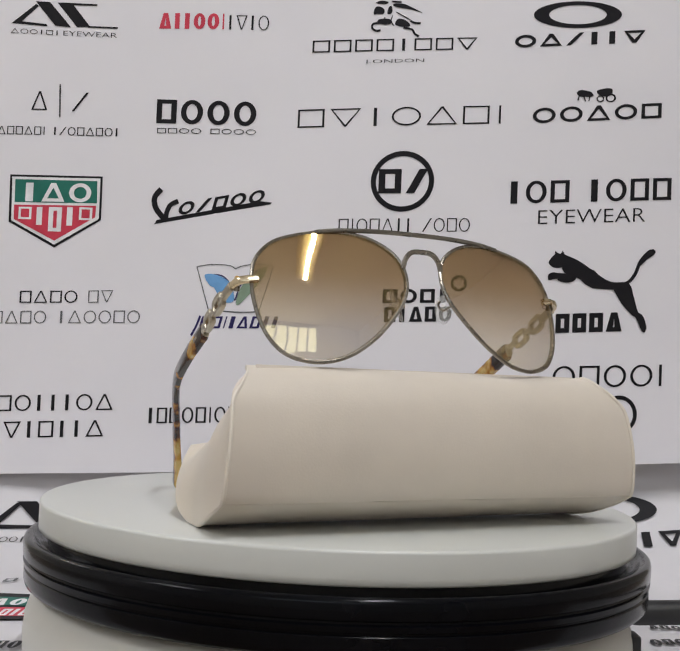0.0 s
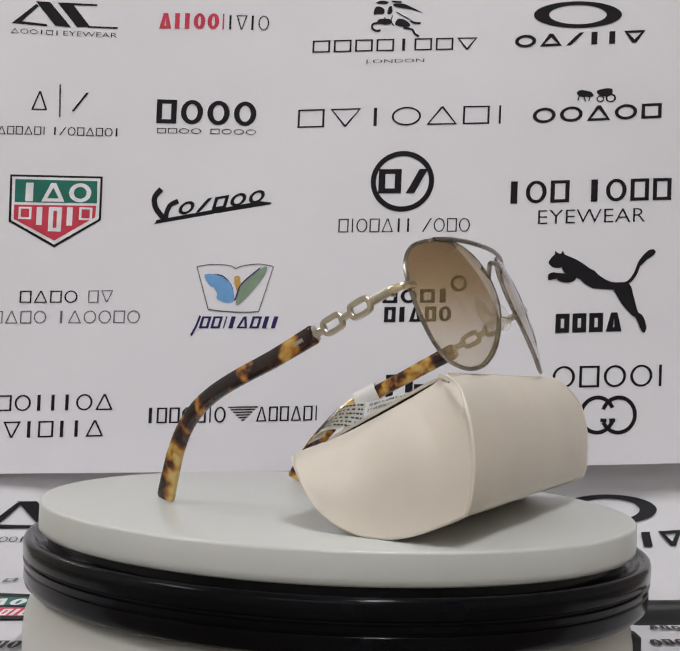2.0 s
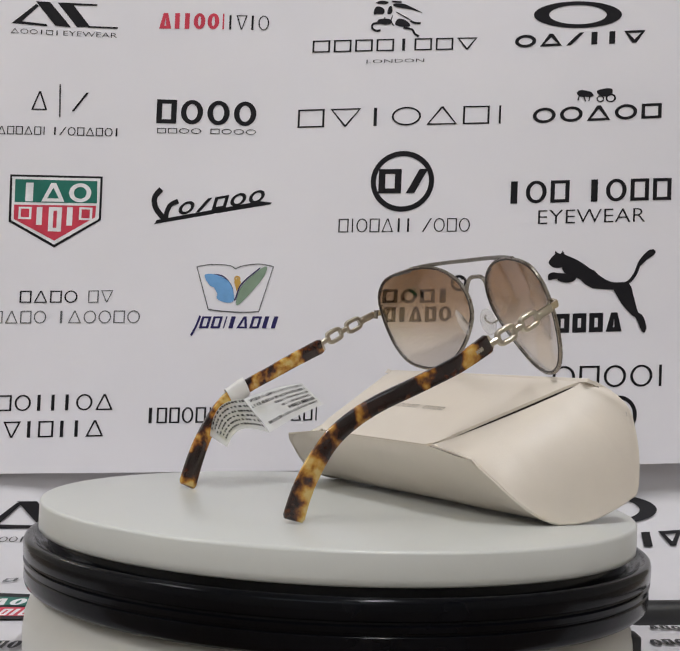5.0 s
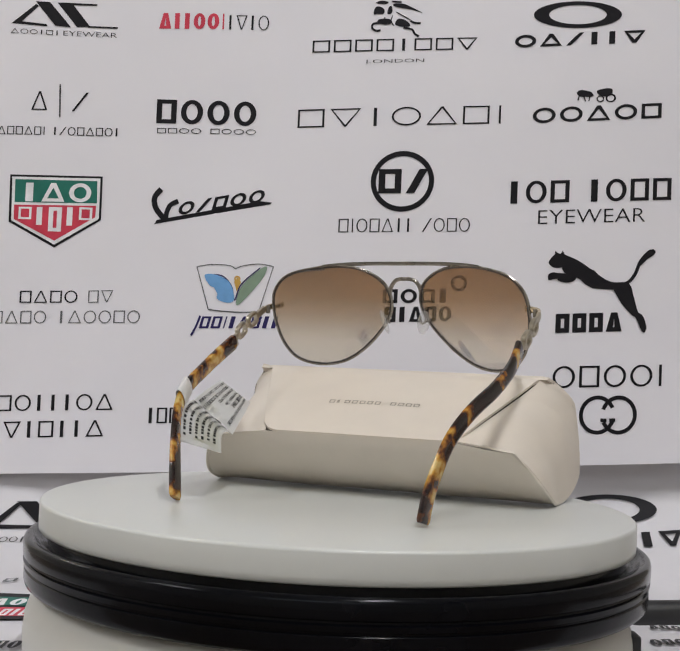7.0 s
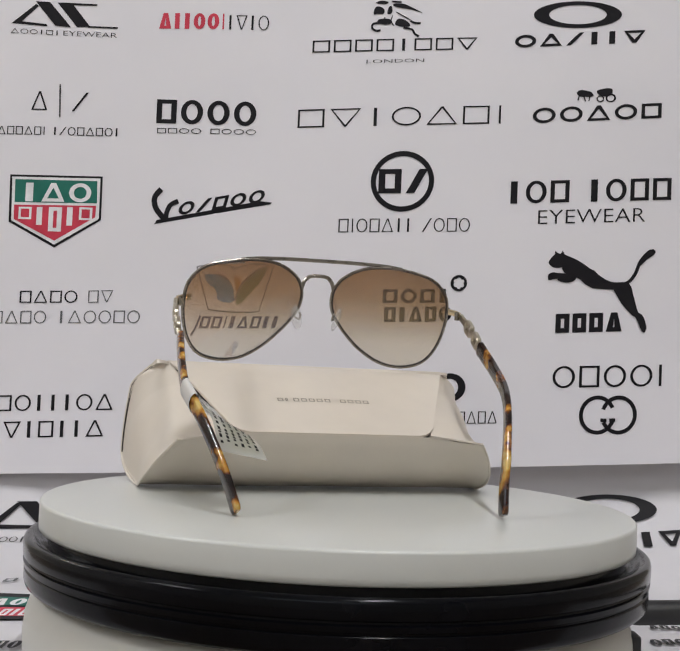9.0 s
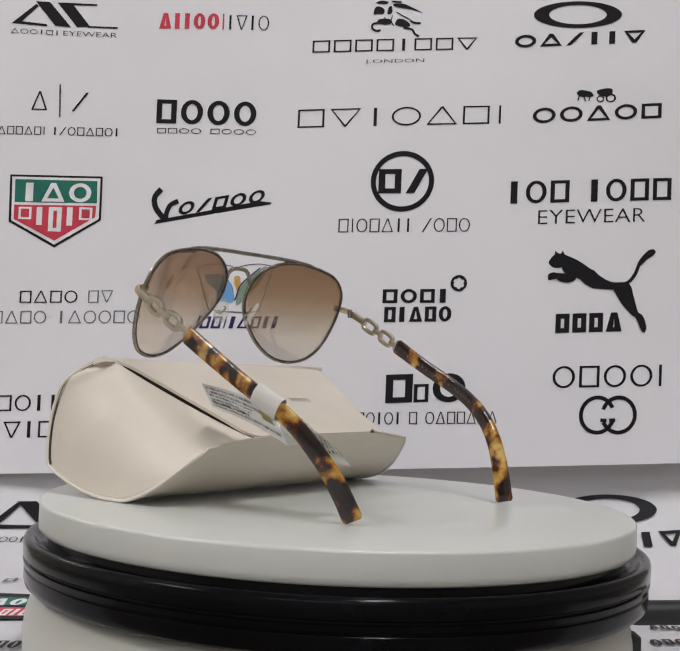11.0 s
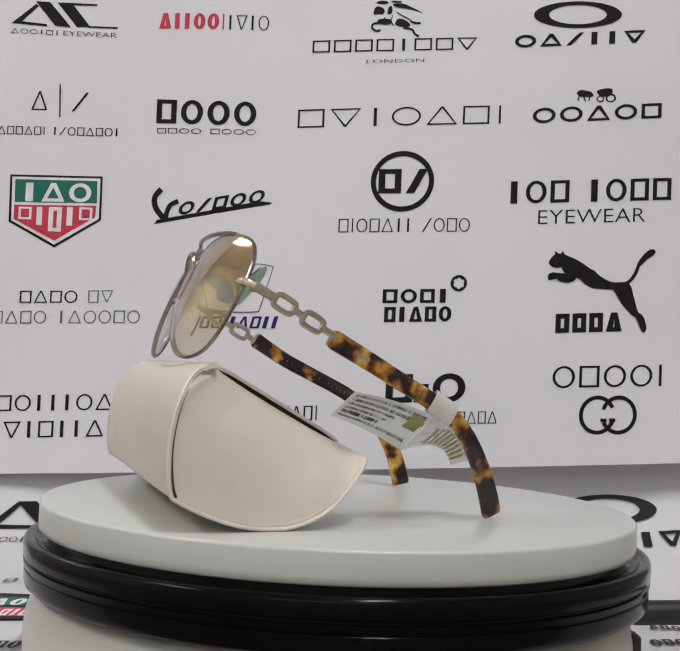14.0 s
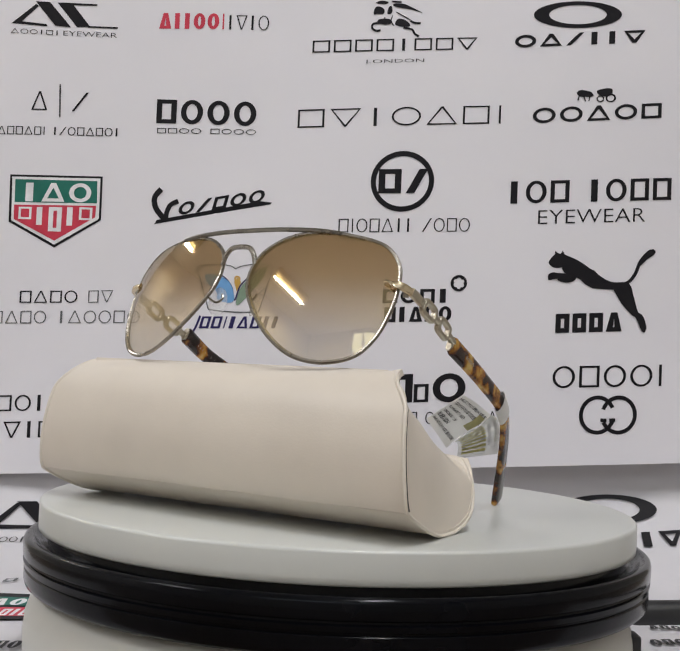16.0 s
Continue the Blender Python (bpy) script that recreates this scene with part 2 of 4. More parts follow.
# ---- the room ----
def setting(name, lo, hi, mat, label):
    ob = new(name, mesh_of(name, box(bmesh.new(), lo, hi), mat, False))
    return tagged(ob, label, "room", kind="structure")


FLOOR_Z, CEIL_Z = -0.82, 2.15
X0, X1, Y0, Y1 = -3.0, 2.4, -3.0, 3.2
setting("floor", (X0, Y0, FLOOR_Z - 0.1), (X1, Y1, FLOOR_Z), floor_tile, "dull brown floor covering under the table")
setting("ceiling", (X0, Y0, CEIL_Z), (X1, Y1, CEIL_Z + 0.1), ceiling_paint, "plain cream painted ceiling over the table")
setting("wall_north", (X0, Y1, FLOOR_Z), (X1, Y1 + 0.1, CEIL_Z), wall_paint, "plain cream painted wall behind the banner")
setting("wall_west", (X0 - 0.1, Y0, FLOOR_Z), (X0, Y1, CEIL_Z), wall_paint, "plain cream painted side wall")
setting("wall_east", (X1, Y0, FLOOR_Z), (X1 + 0.1, Y1, CEIL_Z), wall_paint, "plain cream painted side wall")
# south wall with a window opening
WX0, WX1, WZ0, WZ1 = -1.55, 0.95, 1.25, 2.08
south = new("wall_south")
tagged(south, "plain cream painted wall with a high window in it", "room", kind="structure")
for lo, hi in (((X0, Y0 - 0.1, FLOOR_Z), (WX0, Y0, CEIL_Z)), ((WX1, Y0 - 0.1, FLOOR_Z), (X1, Y0, CEIL_Z)),
               ((WX0, Y0 - 0.1, FLOOR_Z), (WX1, Y0, WZ0)), ((WX0, Y0 - 0.1, WZ1), (WX1, Y0, CEIL_Z))):
    part("wall_section", box(bmesh.new(), lo, hi), wall_paint, south, smooth=False)
window = new("window_1")
tagged(window, "white painted window with ten panes", "window", kind="structure")
for k in range(11):
    x = WX0 + 0.02 + k * (WX1 - WX0 - 0.04) / 10
    part("mullion", box(bmesh.new(), (x - 0.018, Y0 - 0.07, WZ0), (x + 0.018, Y0 - 0.03, WZ1), 0.003), frame_paint, window)
for z in (WZ0 + 0.018, WZ1 - 0.018):
    part("window_rail", box(bmesh.new(), (WX0, Y0 - 0.065, z - 0.018), (WX1, Y0 - 0.035, z + 0.018), 0.003), frame_paint, window)
for k in range(10):
    x = WX0 + 0.02 + k * (WX1 - WX0 - 0.04) / 10
    part("pane", box(bmesh.new(), (x, Y0 - 0.052, WZ0 + 0.02), (x + (WX1 - WX0 - 0.04) / 10, Y0 - 0.048, WZ1 - 0.02)), pane_glass, window).visible_shadow = False

table = new("table")
tagged(table, "plain laminate table covered by a printed sheet", "table")
part("tabletop", box(bmesh.new(), (-0.65, -0.42, TABLE - 0.03), (0.65, 0.30, TABLE - 0.0012), 0.003), table_wood, table)
for x in (-0.6, 0.6):
    for y in (-0.37, 0.25):
        part("leg", box(bmesh.new(), (x - 0.025, y - 0.025, FLOOR_Z), (x + 0.025, y + 0.025, TABLE - 0.03), 0.003), table_wood, table)

for tx, ty in TUBES:
    lamp = new("ceiling_light")
    tagged(lamp, "white batten ceiling light with one fluorescent tube", "ceiling light", "tube lights on the ceiling")
    part("batten", box(bmesh.new(), (tx - 0.11, ty - 0.58, TUBE_Z + 0.03), (tx + 0.11, ty + 0.58, CEIL_Z), 0.02), reflector_paint, lamp)
    tube = part("tube", sweep(bmesh.new(), [Vector((tx, ty - 0.52, TUBE_Z - 0.01)), Vector((tx, ty + 0.52, TUBE_Z - 0.01))], (0.014, 0.014), sides=12), tube_glow, lamp, "glowing fluorescent tube")
    for y in (ty - 0.54, ty + 0.54):
        part("tube_holder", box(bmesh.new(), (tx - 0.018, y - 0.02, TUBE_Z - 0.03), (tx + 0.018, y + 0.02, TUBE_Z + 0.031), 0.003), frame_paint, lamp)


# ---- printed sheets ----
BANNER_Y, BANNER_BOW, BANNER_HALF = 0.25, 0.012, 0.24
def sheet_profile():
    """(y, z) along the lower sheet: down a steep ramp behind the banner, round onto the table and forward over it."""
    ramp_pts = [(0.285 - 0.034 * k / 8, 0.020 - 0.055 * k / 8) for k in range(8)]
    p, c, q = (0.251, -0.035), (0.2294, -0.070), (0.160, -0.070)
    bend = [tuple((1 - t) ** 2 * p[n] + 2 * t * (1 - t) * c[n] + t * t * q[n] for n in (0, 1)) for t in [k / 16 for k in range(16)]]
    return ramp_pts + bend + [(0.160 - 0.025 * k, -0.070) for k in range(12)]


PROFILE = sheet_profile()


def on_banner(u, v, lift=0.0):
    x = u / 1000
    return Vector((x, BANNER_Y - BANNER_BOW * (1 - (x / BANNER_HALF) ** 2) - lift, v / 1000))


def on_sheet(u, v, lift=0.0):
    """v: minus the way along the sheet from its upper edge, in millimetres."""
    s = -v / 1000
    for (y0, z0), (y1, z1) in zip(PROFILE, PROFILE[1:]):
        d = math.hypot(y1 - y0, z1 - z0)
        if s <= d:
            break
        s -= d
    f, n = s / d, Vector((0, z1 - z0, y0 - y1)) / d
    return Vector((u / 1000, y0 + (y1 - y0) * f, z0 + (z1 - z0) * f)) + n * lift


def ripple(x, z):
    return 0.0009 * noise.noise(Vector((x * 9, z * 9, 3))) + 0.0004 * noise.noise(Vector((x * 30, z * 22, 8)))


banner = new("backdrop_banner")
tagged(banner, "white vinyl banner printed with rows of dark logos", "banner", kind="structure")
rows = []
for j in range(37):
    row = []
    for i in range(61):
        u = -330 + 660 * i / 60
        foot = -9.1 + 0.0585 * u
        row.append(on_banner(u, foot + (390 - foot) * j / 36))
    rows.append(row)
part("banner_sheet", thick_grid(bmesh.new(), rows, lambda i, j: Vector((0, 0.0008, 0))), paper, banner)
sweep_sheet = new("lower_sheet")
tagged(sweep_sheet, "white printed sheet curving from upright onto the table", "printed sheet", kind="structure")
rows = [[Vector((-0.33 + 0.66 * i / 60, y, z - 0.0004 + (ripple(i / 60, y * 3) if z > -0.069 else 0))) for y, z in PROFILE] for i in range(61)]
part("sheet", thick_grid(bmesh.new(), rows, lambda i, j: Vector((0, 0.0004, -0.0005))), sheet_vinyl, sweep_sheet)
PLACE = {banner.name: on_banner, sweep_sheet.name: on_sheet}
LIFT = {banner.name: 0.0003, sweep_sheet.name: 0.0006}


def flat_piece(sheet, bm, loops, mat_lift=0.0):
    """Faces over corners given in sheet millimetres, with a film's thickness."""
    at = PLACE[sheet.name]
    for loop in loops:
        face = [bm.verts.new(at(u, v, LIFT[sheet.name] + mat_lift / 1000)) for u, v in loop]
        bm.faces.new(face)


def film(name, sheet, loops, mat, lift=0.0, label=""):
    bm = bmesh.new()
    flat_piece(sheet, bm, loops, lift)
    made = bmesh.ops.triangulate(bm, faces=bm.faces)
    ob = part(name, bm, mat, sheet, label, smooth=False)
    return ob


def word(sheet, pattern, u0, v0, u1, v1, h, stem, mat, lean=0.0):
    """A line of writing as plain shapes, one to a letter: o ring, x hollow block, a and v triangles, z slanted bar, l bar, i thin bar."""
    widths = [{"o": 1.05, "x": 0.95, "a": 1.1, "v": 1.1, "z": 0.9, "l": 0.7, "i": 0.35, " ": 0.55}[c] for c in pattern]
    gap = 0.20
    total = sum(widths) + gap * (len(pattern) - 1)
    loops, s = [], 0.0
    raised = 0.3 if mat is ink_white else 0.0
    for c, wd in zip(pattern, widths):
        a, b = s / total, (s + wd) / total
        s += wd + gap
        if c == " ":
            continue

        def at(k, y):
            f = a + (b - a) * k
            return (u0 + (u1 - u0) * f + lean * y * h, v0 + (v1 - v0) * f + y * h)
        length = math.hypot(u1 - u0, v1 - v0) * (b - a)
        sx, sy = min(0.38, stem * h / length), min(0.34, stem * 0.75)
        if c == "i":
            m = min(0.5, sx / 2)
            loops.append([at(0.5 - m, 0), at(0.5 + m, 0), at(0.5 + m, 1), at(0.5 - m, 1)])
        elif c == "l":
            m = min(0.5, sx * 0.8)
            loops.append([at(0.45 - m, 0), at(0.45 + m, 0), at(0.45 + m, 1), at(0.45 - m, 1)])
        elif c == "z":
            m = min(0.6, sx * 1.3)
            loops.append([at(0, 0), at(m, 0), at(1, 1), at(1 - m, 1)])
        elif c in "av":
            top = (lambda y: y) if c == "a" else (lambda y: 1 - y)
            m, q = sx * 1.05, sy * 0.9
            tri = [(0, 0), (1, 0), (0.5 + m * 0.5, 1), (0.5 - m * 0.5, 1)]
            hole = [(m * 1.15, q), (1 - m * 1.15, q), (0.5, 1 - q * 1.4), (0.5, 1 - q * 1.4)]
            for n in range(4):
                p = (n + 1) % 4
                loop = [at(tri[n][0], top(tri[n][1])), at(tri[p][0], top(tri[p][1])), at(hole[p][0], top(hole[p][1])), at(hole[n][0], top(hole[n][1]))]
                loops.append(loop[:3] if hole[n] == hole[p] else loop)
        elif c == "x":
            loops += [[at(0, 0), at(sx, 0), at(sx, 1), at(0, 1)], [at(1 - sx, 0), at(1, 0), at(1, 1), at(1 - sx, 1)],
                      [at(sx, 0), at(1 - sx, 0), at(1 - sx, sy), at(sx, sy)], [at(sx, 1 - sy), at(1 - sx, 1 - sy), at(1 - sx, 1), at(sx, 1)]]
        else:
            ring = []
            for k in range(29):
                x, y = math.cos(2 * math.pi * k / 28), math.sin(2 * math.pi * k / 28)
                ring.append((at(0.5 + 0.5 * x, 0.5 + 0.51 * y), at(0.5 + (0.5 - sx) * x, 0.5 + (0.51 - sy) * y)))
            for p, q in zip(ring, ring[1:]):
                loops.append([p[0], q[0], q[1], p[1]])
    return film("printed_line", sheet, loops, mat, raised)


def lettering(sheet, body, u0, v0, u1, v1, h, mat):
    data = bpy.data.curves.new("lettering", "FONT")
    data.body, data.size, data.resolution_u, data.offset = body, 1.0, 3, -0.012
    tmp = new("lettering", data)
    me = bpy.data.meshes.new_from_object(tmp.evaluated_get(bpy.context.evaluated_depsgraph_get()))
    bpy.data.objects.remove(tmp)
    xs, ys = [v.co.x for v in me.vertices], [v.co.y for v in me.vertices]
    x0, x1, y0, y1 = min(xs), max(xs), min(ys), max(ys)
    at = PLACE[sheet.name]
    for v in me.vertices:
        f, g = (v.co.x - x0) / (x1 - x0), (v.co.y - y0) / (y1 - y0)
        v.co = at(u0 + (u1 - u0) * f, v0 + (v1 - v0) * f + g * h, LIFT[sheet.name])
    me.materials.append(mat)
    ob = new("printed_word", me)
    ob.parent = sheet
    return tagged(ob, 'thin printed word "%s"' % body)


def pairs(text):
    return [tuple(float(c) for c in p.split(",")) for p in text.split()]


def patch(sheet, name, text, mat, lift=0.0):
    pts = pairs(text)
    if name in ("logo_leap", "logo_wing", "logo_emblem", "logo_curl"):
        pts = [tuple(q[:2]) for q in spline([(*p, 0) for p in pts], 4, closed=True)]
    return film(name, sheet, [pts], mat, lift)


def hoop(sheet, name, u, v, ru, rv, iu, iv, slope, mat):
    loops, n = [], 56
    for k in range(n):
        c = [(math.cos(2 * math.pi * (k + d) / n), math.sin(2 * math.pi * (k + d) / n)) for d in (0, 1)]
        loops.append([(u + ru * c[0][0], v + slope * ru * c[0][0] + rv * c[0][1]), (u + ru * c[1][0], v + slope * ru * c[1][0] + rv * c[1][1]),
                      (u + iu * c[1][0], v + slope * iu * c[1][0] + iv * c[1][1]), (u + iu * c[0][0], v + slope * iu * c[0][0] + iv * c[0][1])])
    return film(name, sheet, loops, mat)


def stroke(sheet, name, text, width, mat):
    pts = [Vector((*p, 0)) for p in pairs(text)]
    pts = spline(pts, 5) if len(pts) > 2 else pts
    loops = []
    edge = []
    for i, p in enumerate(pts):
        t = (pts[min(i + 1, len(pts) - 1)] - pts[max(i - 1, 0)]).normalized()
        n = Vector((-t.y, t.x, 0)) * (width / 2)
        edge.append(((p + n)[:2], (p - n)[:2]))
    for a, b in zip(edge, edge[1:]):
        loops.append([a[0], b[0], b[1], a[1]])
    return film(name, sheet, loops, mat, 0.05)


patch(banner, "logo_mark", "-232.4,278.7 -215.8,292.2 -213.9,290.8 -225.6,279.7", ink_black)
patch(banner, "logo_mark", "-232.1,279 -225.6,280.3 -207.9,278.5 -207.2,277", ink_black, 0.05)
patch(banner, "logo_mark", "-216.2,294 -206.3,293.5 -191.1,276.7 -201.8,277.4", ink_black, 0.1)
patch(banner, "logo_mark", "-201.2,293.3 -190.8,292.5 -178.1,277.2 -187,276.7", ink_black)
patch(banner, "logo_mark", "-199.1,293.3 -173.9,292.5 -174.2,291.3 -193.1,291.6", ink_black, 0.05)
patch(banner, "logo_mark", "-180.5,277.7 -159.3,277.3 -159.5,276.1 -179.3,276.6", ink_black, 0.05)
word(banner, "aoolxl", -232.4, 272.3, -198.5, 271, 3.2, 0.16, ink_black)
lettering(banner, "EYEWEAR", -196.1, 271, -159.5, 270, 3.2, ink_black)
word(banner, "allooi", -131.5, 277, -87.5, 277.7, 10.5, 0.27, ink_red)
word(banner, "lvlo", -86.3, 277.7, -58.4, 278, 9.6, 0.09, ink_black)
word(banner, "xxxxlxxv", -29, 264, 79.7, 271.2, 8.1, 0.15, ink_black)
lettering(banner, "LONDON", 7, 258.5, 45, 261.1, 2.3, ink_black)
patch(banner, "logo_emblem", "24.8,285.4 26.7,289 31.3,288.6 34.6,285.8 33.8,284.1 28,284.1", ink_black)
patch(banner, "logo_emblem", "13,286 14.6,288.4 21,288.7 22.8,286.5 20.5,284.9 15.9,285", ink_black, 0.05)
patch(banner, "logo_emblem", "10.5,291.1 10.9,295.2 13.7,296.8 17.3,294.9 16.8,291.7 13.9,292.5", ink_black, 0.05)
patch(banner, "logo_emblem", "19.4,292.4 20.1,296.2 22,297.5 22.7,294 21.4,291.9", ink_black, 0.05)
patch(banner, "logo_emblem", "11.6,299.3 15.3,300.7 19.9,300 18.3,298.5 13.1,298.5", ink_black, 0.05)
patch(banner, "logo_emblem", "23.4,299 29.7,299.3 35.5,297.2 42.6,293.8 35,295.7 24.6,297", ink_black, 0.05)
stroke(banner, "logo_mark", "25.3,293.5 34.7,288.8", 0.71, ink_black)
stroke(banner, "logo_mark", "22.2,300.4 28.5,300.4", 1.14, ink_black)
stroke(banner, "logo_mark", "15.9,285.9 10.8,285.1 9.7,282.4 12.1,280.5 15.5,280.9", 1.42, ink_black)
stroke(banner, "logo_mark", "30.4,283.3 36.1,282.4 38,279.6 40.9,278", 1.42, ink_black)
stroke(banner, "logo_mark", "34.7,288.2 37.7,286.9 41.7,286.8", 1.42, ink_black)
stroke(banner, "logo_mark", "23.1,291.1 22.1,287.6 24,284.2", 0.71, ink_black)
stroke(banner, "logo_mark", "18,289.7 17,286.8 18.3,284.5", 0.71, ink_black)
hoop(banner, "logo_ring", 146.2, 298.3, 29.6, 9, 19.3, 6.4, 0.064, ink_black)
word(banner, "oazllv", 104.7, 273.5, 192.3, 282.6, 8.4, 0.3, ink_black)
word(banner, "a", -215.4, 220.5, -204.4, 220.5, 12.6, 0.1, ink_black)
stroke(banner, "logo_mark", "-196.4,237.9 -195.5,216", 0.85, ink_black)
word(banner, "z", -187.8, 220, -176.6, 220, 12.8, 0.1, ink_black)
word(banner, "axxaxi lzoxaxol", -237.8, 203.7, -154.6, 204, 5.5, 0.13, ink_black)
word(banner, "xooo", -130.4, 213.7, -64.1, 213.9, 15.9, 0.23, ink_black)
word(banner, "xxoo xooo", -129.5, 207, -63.8, 208.1, 3.5, 0.17, ink_black)
word(banner, "xvloaxi", -36.6, 213.7, 99.7, 222.8, 12.1, 0.11, ink_black)
word(banner, "ooaox", 118.4, 223.8, 204.9, 232.5, 10.1, 0.24, ink_black)
patch(banner, "logo_emblem", "147.2,245.9 150,247.9 156.5,247.1 158.3,244.3 153.1,243.4 149,243.7", ink_black)
patch(banner, "logo_emblem", "160.6,247.9 166.3,250 171,249.7 170,245.6 163.6,244.6", ink_black)
hoop(banner, "logo_ring", 170.1, 243.8, 3.5, 2.9, 2.3, 2, 0.060, ink_black)
hoop(banner, "logo_ring", 163.1, 242.8, 2.6, 2.3, 1.8, 1.5, 0.059, ink_black)
stroke(banner, "logo_mark", "149,244.3 148,240.8", 0.85, ink_black)
stroke(banner, "logo_mark", "151.9,243.9 153.2,240.5", 0.85, ink_black)
stroke(banner, "logo_mark", "156,244.7 155.5,240.9", 0.85, ink_black)
patch(banner, "logo_shield", "-227.3,176.7 -164.3,177 -164,147.9 -194.6,128.7 -226.7,145", ink_black)
patch(banner, "shield_border", "-225.7,175.3 -165.7,175.6 -165.5,148.7 -194.7,130.7 -224.9,146", ink_white, 0.1)
patch(banner, "shield_field", "-223.5,173.6 -167.7,173.8 -167.2,159 -223.2,158.2", ink_green, 0.2)
patch(banner, "shield_field", "-223.4,156.5 -167.7,157.3 -167.9,149.8 -194.9,133.3 -223.2,146.9", ink_red, 0.2)
word(banner, "lao", -217.9, 158.9, -171.3, 159.5, 12.5, 0.26, ink_white)
for k, (c, low, high) in enumerate((("x", 147.0, 155.2), ("l", 143.4, 155.4), ("x", 139.4, 155.6), ("l", 143.6, 155.8), ("x", 147.6, 156.0))):
    word(banner, c, -220.1 + 10.3 * k, low, -211.2 + 10.3 * k, low, high - low, 0.2, ink_white)
patch(banner, "logo_bar", "-128.5,146.5 -126.6,149.4 -58.9,164.3 -51.2,163.7 -52,162.5", ink_black)
stroke(banner, "logo_curl", "-124.7,169.9 -128.8,164.3 -127.9,157.7 -123.9,152.4 -121.4,149.9", 3.70, ink_black)
stroke(banner, "logo_curl", "-113.1,162.3 -117.9,159.8 -120.2,155.1 -120.8,149.9", 3.13, ink_black)
word(banner, "ozxoo", -113.5, 152.8, -57.2, 163.8, 8.6, 0.27, ink_black, 0.25)
hoop(banner, "logo_ring", 33.9, 181.3, 20.8, 20.1, 17.4, 16.6, 0.046, ink_black)
word(banner, "xz", 18.3, 172.6, 50.5, 174.3, 16, 0.27, ink_black)
word(banner, "xioxall zoxo", -6.8, 145.8, 79.4, 150.2, 8.9, 0.09, ink_black)
word(banner, "lox loxx", 103.6, 169.7, 213.2, 178.1, 14.7, 0.19, ink_black)
lettering(banner, "EYEWEAR", 124.3, 157.2, 196, 162.6, 9.2, ink_black)
word(banner, "xaxo", -216.2, 91.2, -177.1, 92.7, 8, 0.13, ink_black)
word(banner, "xv", -169.9, 93, -153.3, 93.9, 8, 0.1, ink_grey)
word(banner, "xaxo laooxo", -234.7, 76.7, -134.7, 80.9, 8.3, 0.1, ink_grey)
stroke(banner, "logo_outline", "-98.6,119.6 -89.8,91.8", 0.6, ink_grey)
stroke(banner, "logo_outline", "-98.6,119.6 -88.4,121.4 -77,121.1 -73.2,119.0", 0.6, ink_grey)
stroke(banner, "logo_outline", "-73.2,119.0 -68.4,121.2 -58,122.9 -48.2,121.6", 0.6, ink_grey)
stroke(banner, "logo_outline", "-48.2,121.6 -56.6,91.6", 0.6, ink_grey)
stroke(banner, "logo_outline", "-89.8,91.8 -80,90.9 -68,90.7 -56.6,91.6", 0.8, ink_grey)
stroke(banner, "logo_outline", "-91.3,112.6 -85.6,110.6 -87.6,107.2 -82.6,106.2 -84.0,102.0 -79.6,101.2 -77.2,97.4", 0.75, ink_navy)
stroke(banner, "logo_outline", "-69.6,96.6 -62.6,105.4 -55.4,115.4 -53.6,119.6", 0.6, ink_navy)
hoop(banner, "logo_ring", -71.6, 112.6, 2.1, 2.0, 1.0, 0.9, 0.0, ink_amber)
patch(banner, "logo_wing", "-93.2,114.3 -85.2,114.6 -76.4,109.8 -73,99.1 -77.5,96.6 -84.5,99.2 -83.6,105 -89.5,107.6", ink_blue, 0.1)
patch(banner, "logo_wing", "-71.6,99.2 -67.8,109 -57.4,119.1 -52.4,121.1 -54.9,113.5 -64,101.8 -70.6,95.2", ink_sage, 0.1)
patch(banner, "logo_mark", "-73.6,110.5 -71.4,113.4 -69,110.7 -71.6,104.3", ink_amber, 0.15)
stroke(banner, "logo_outline", "-91.5,114.3 -81.8,114.2 -75.2,107.6 -72.7,98.5 -68.9,109 -56.9,120.3", 0.85, ink_navy)
word(banner, "xxilaxll", -95.5, 79.1, -44.3, 81.2, 7.9, 0.22, ink_navy, 0.25)
stroke(banner, "logo_mark", "-100.4,74.1 -97.3,80.4 -94.8,87.4", 1.42, ink_navy)
word(banner, "xoxl", 24.1, 100.6, 67.3, 102.8, 9.1, 0.27, ink_black)
word(banner, "xlaxo", 25.5, 88.2, 69.5, 90.7, 9.9, 0.27, ink_black)
lobes = [(math.cos(math.pi * k / 24), math.sin(math.pi * k / 24), 3.75 - 0.75 * (0.5 + 0.5 * math.cos(6 * math.pi * k / 24)) ** 2) for k in range(49)]
film("logo_ring", banner, [[(73.6 + 5.4 * c, 115.9 + 5.4 * (d + 0.045 * c)), (73.6 + 5.4 * e, 115.9 + 5.4 * (f + 0.045 * e)), (73.6 + h * e, 115.9 + h * f), (73.6 + g * c, 115.9 + g * d)] for (c, d, g), (e, f, h) in zip(lobes, lobes[1:])], ink_black)
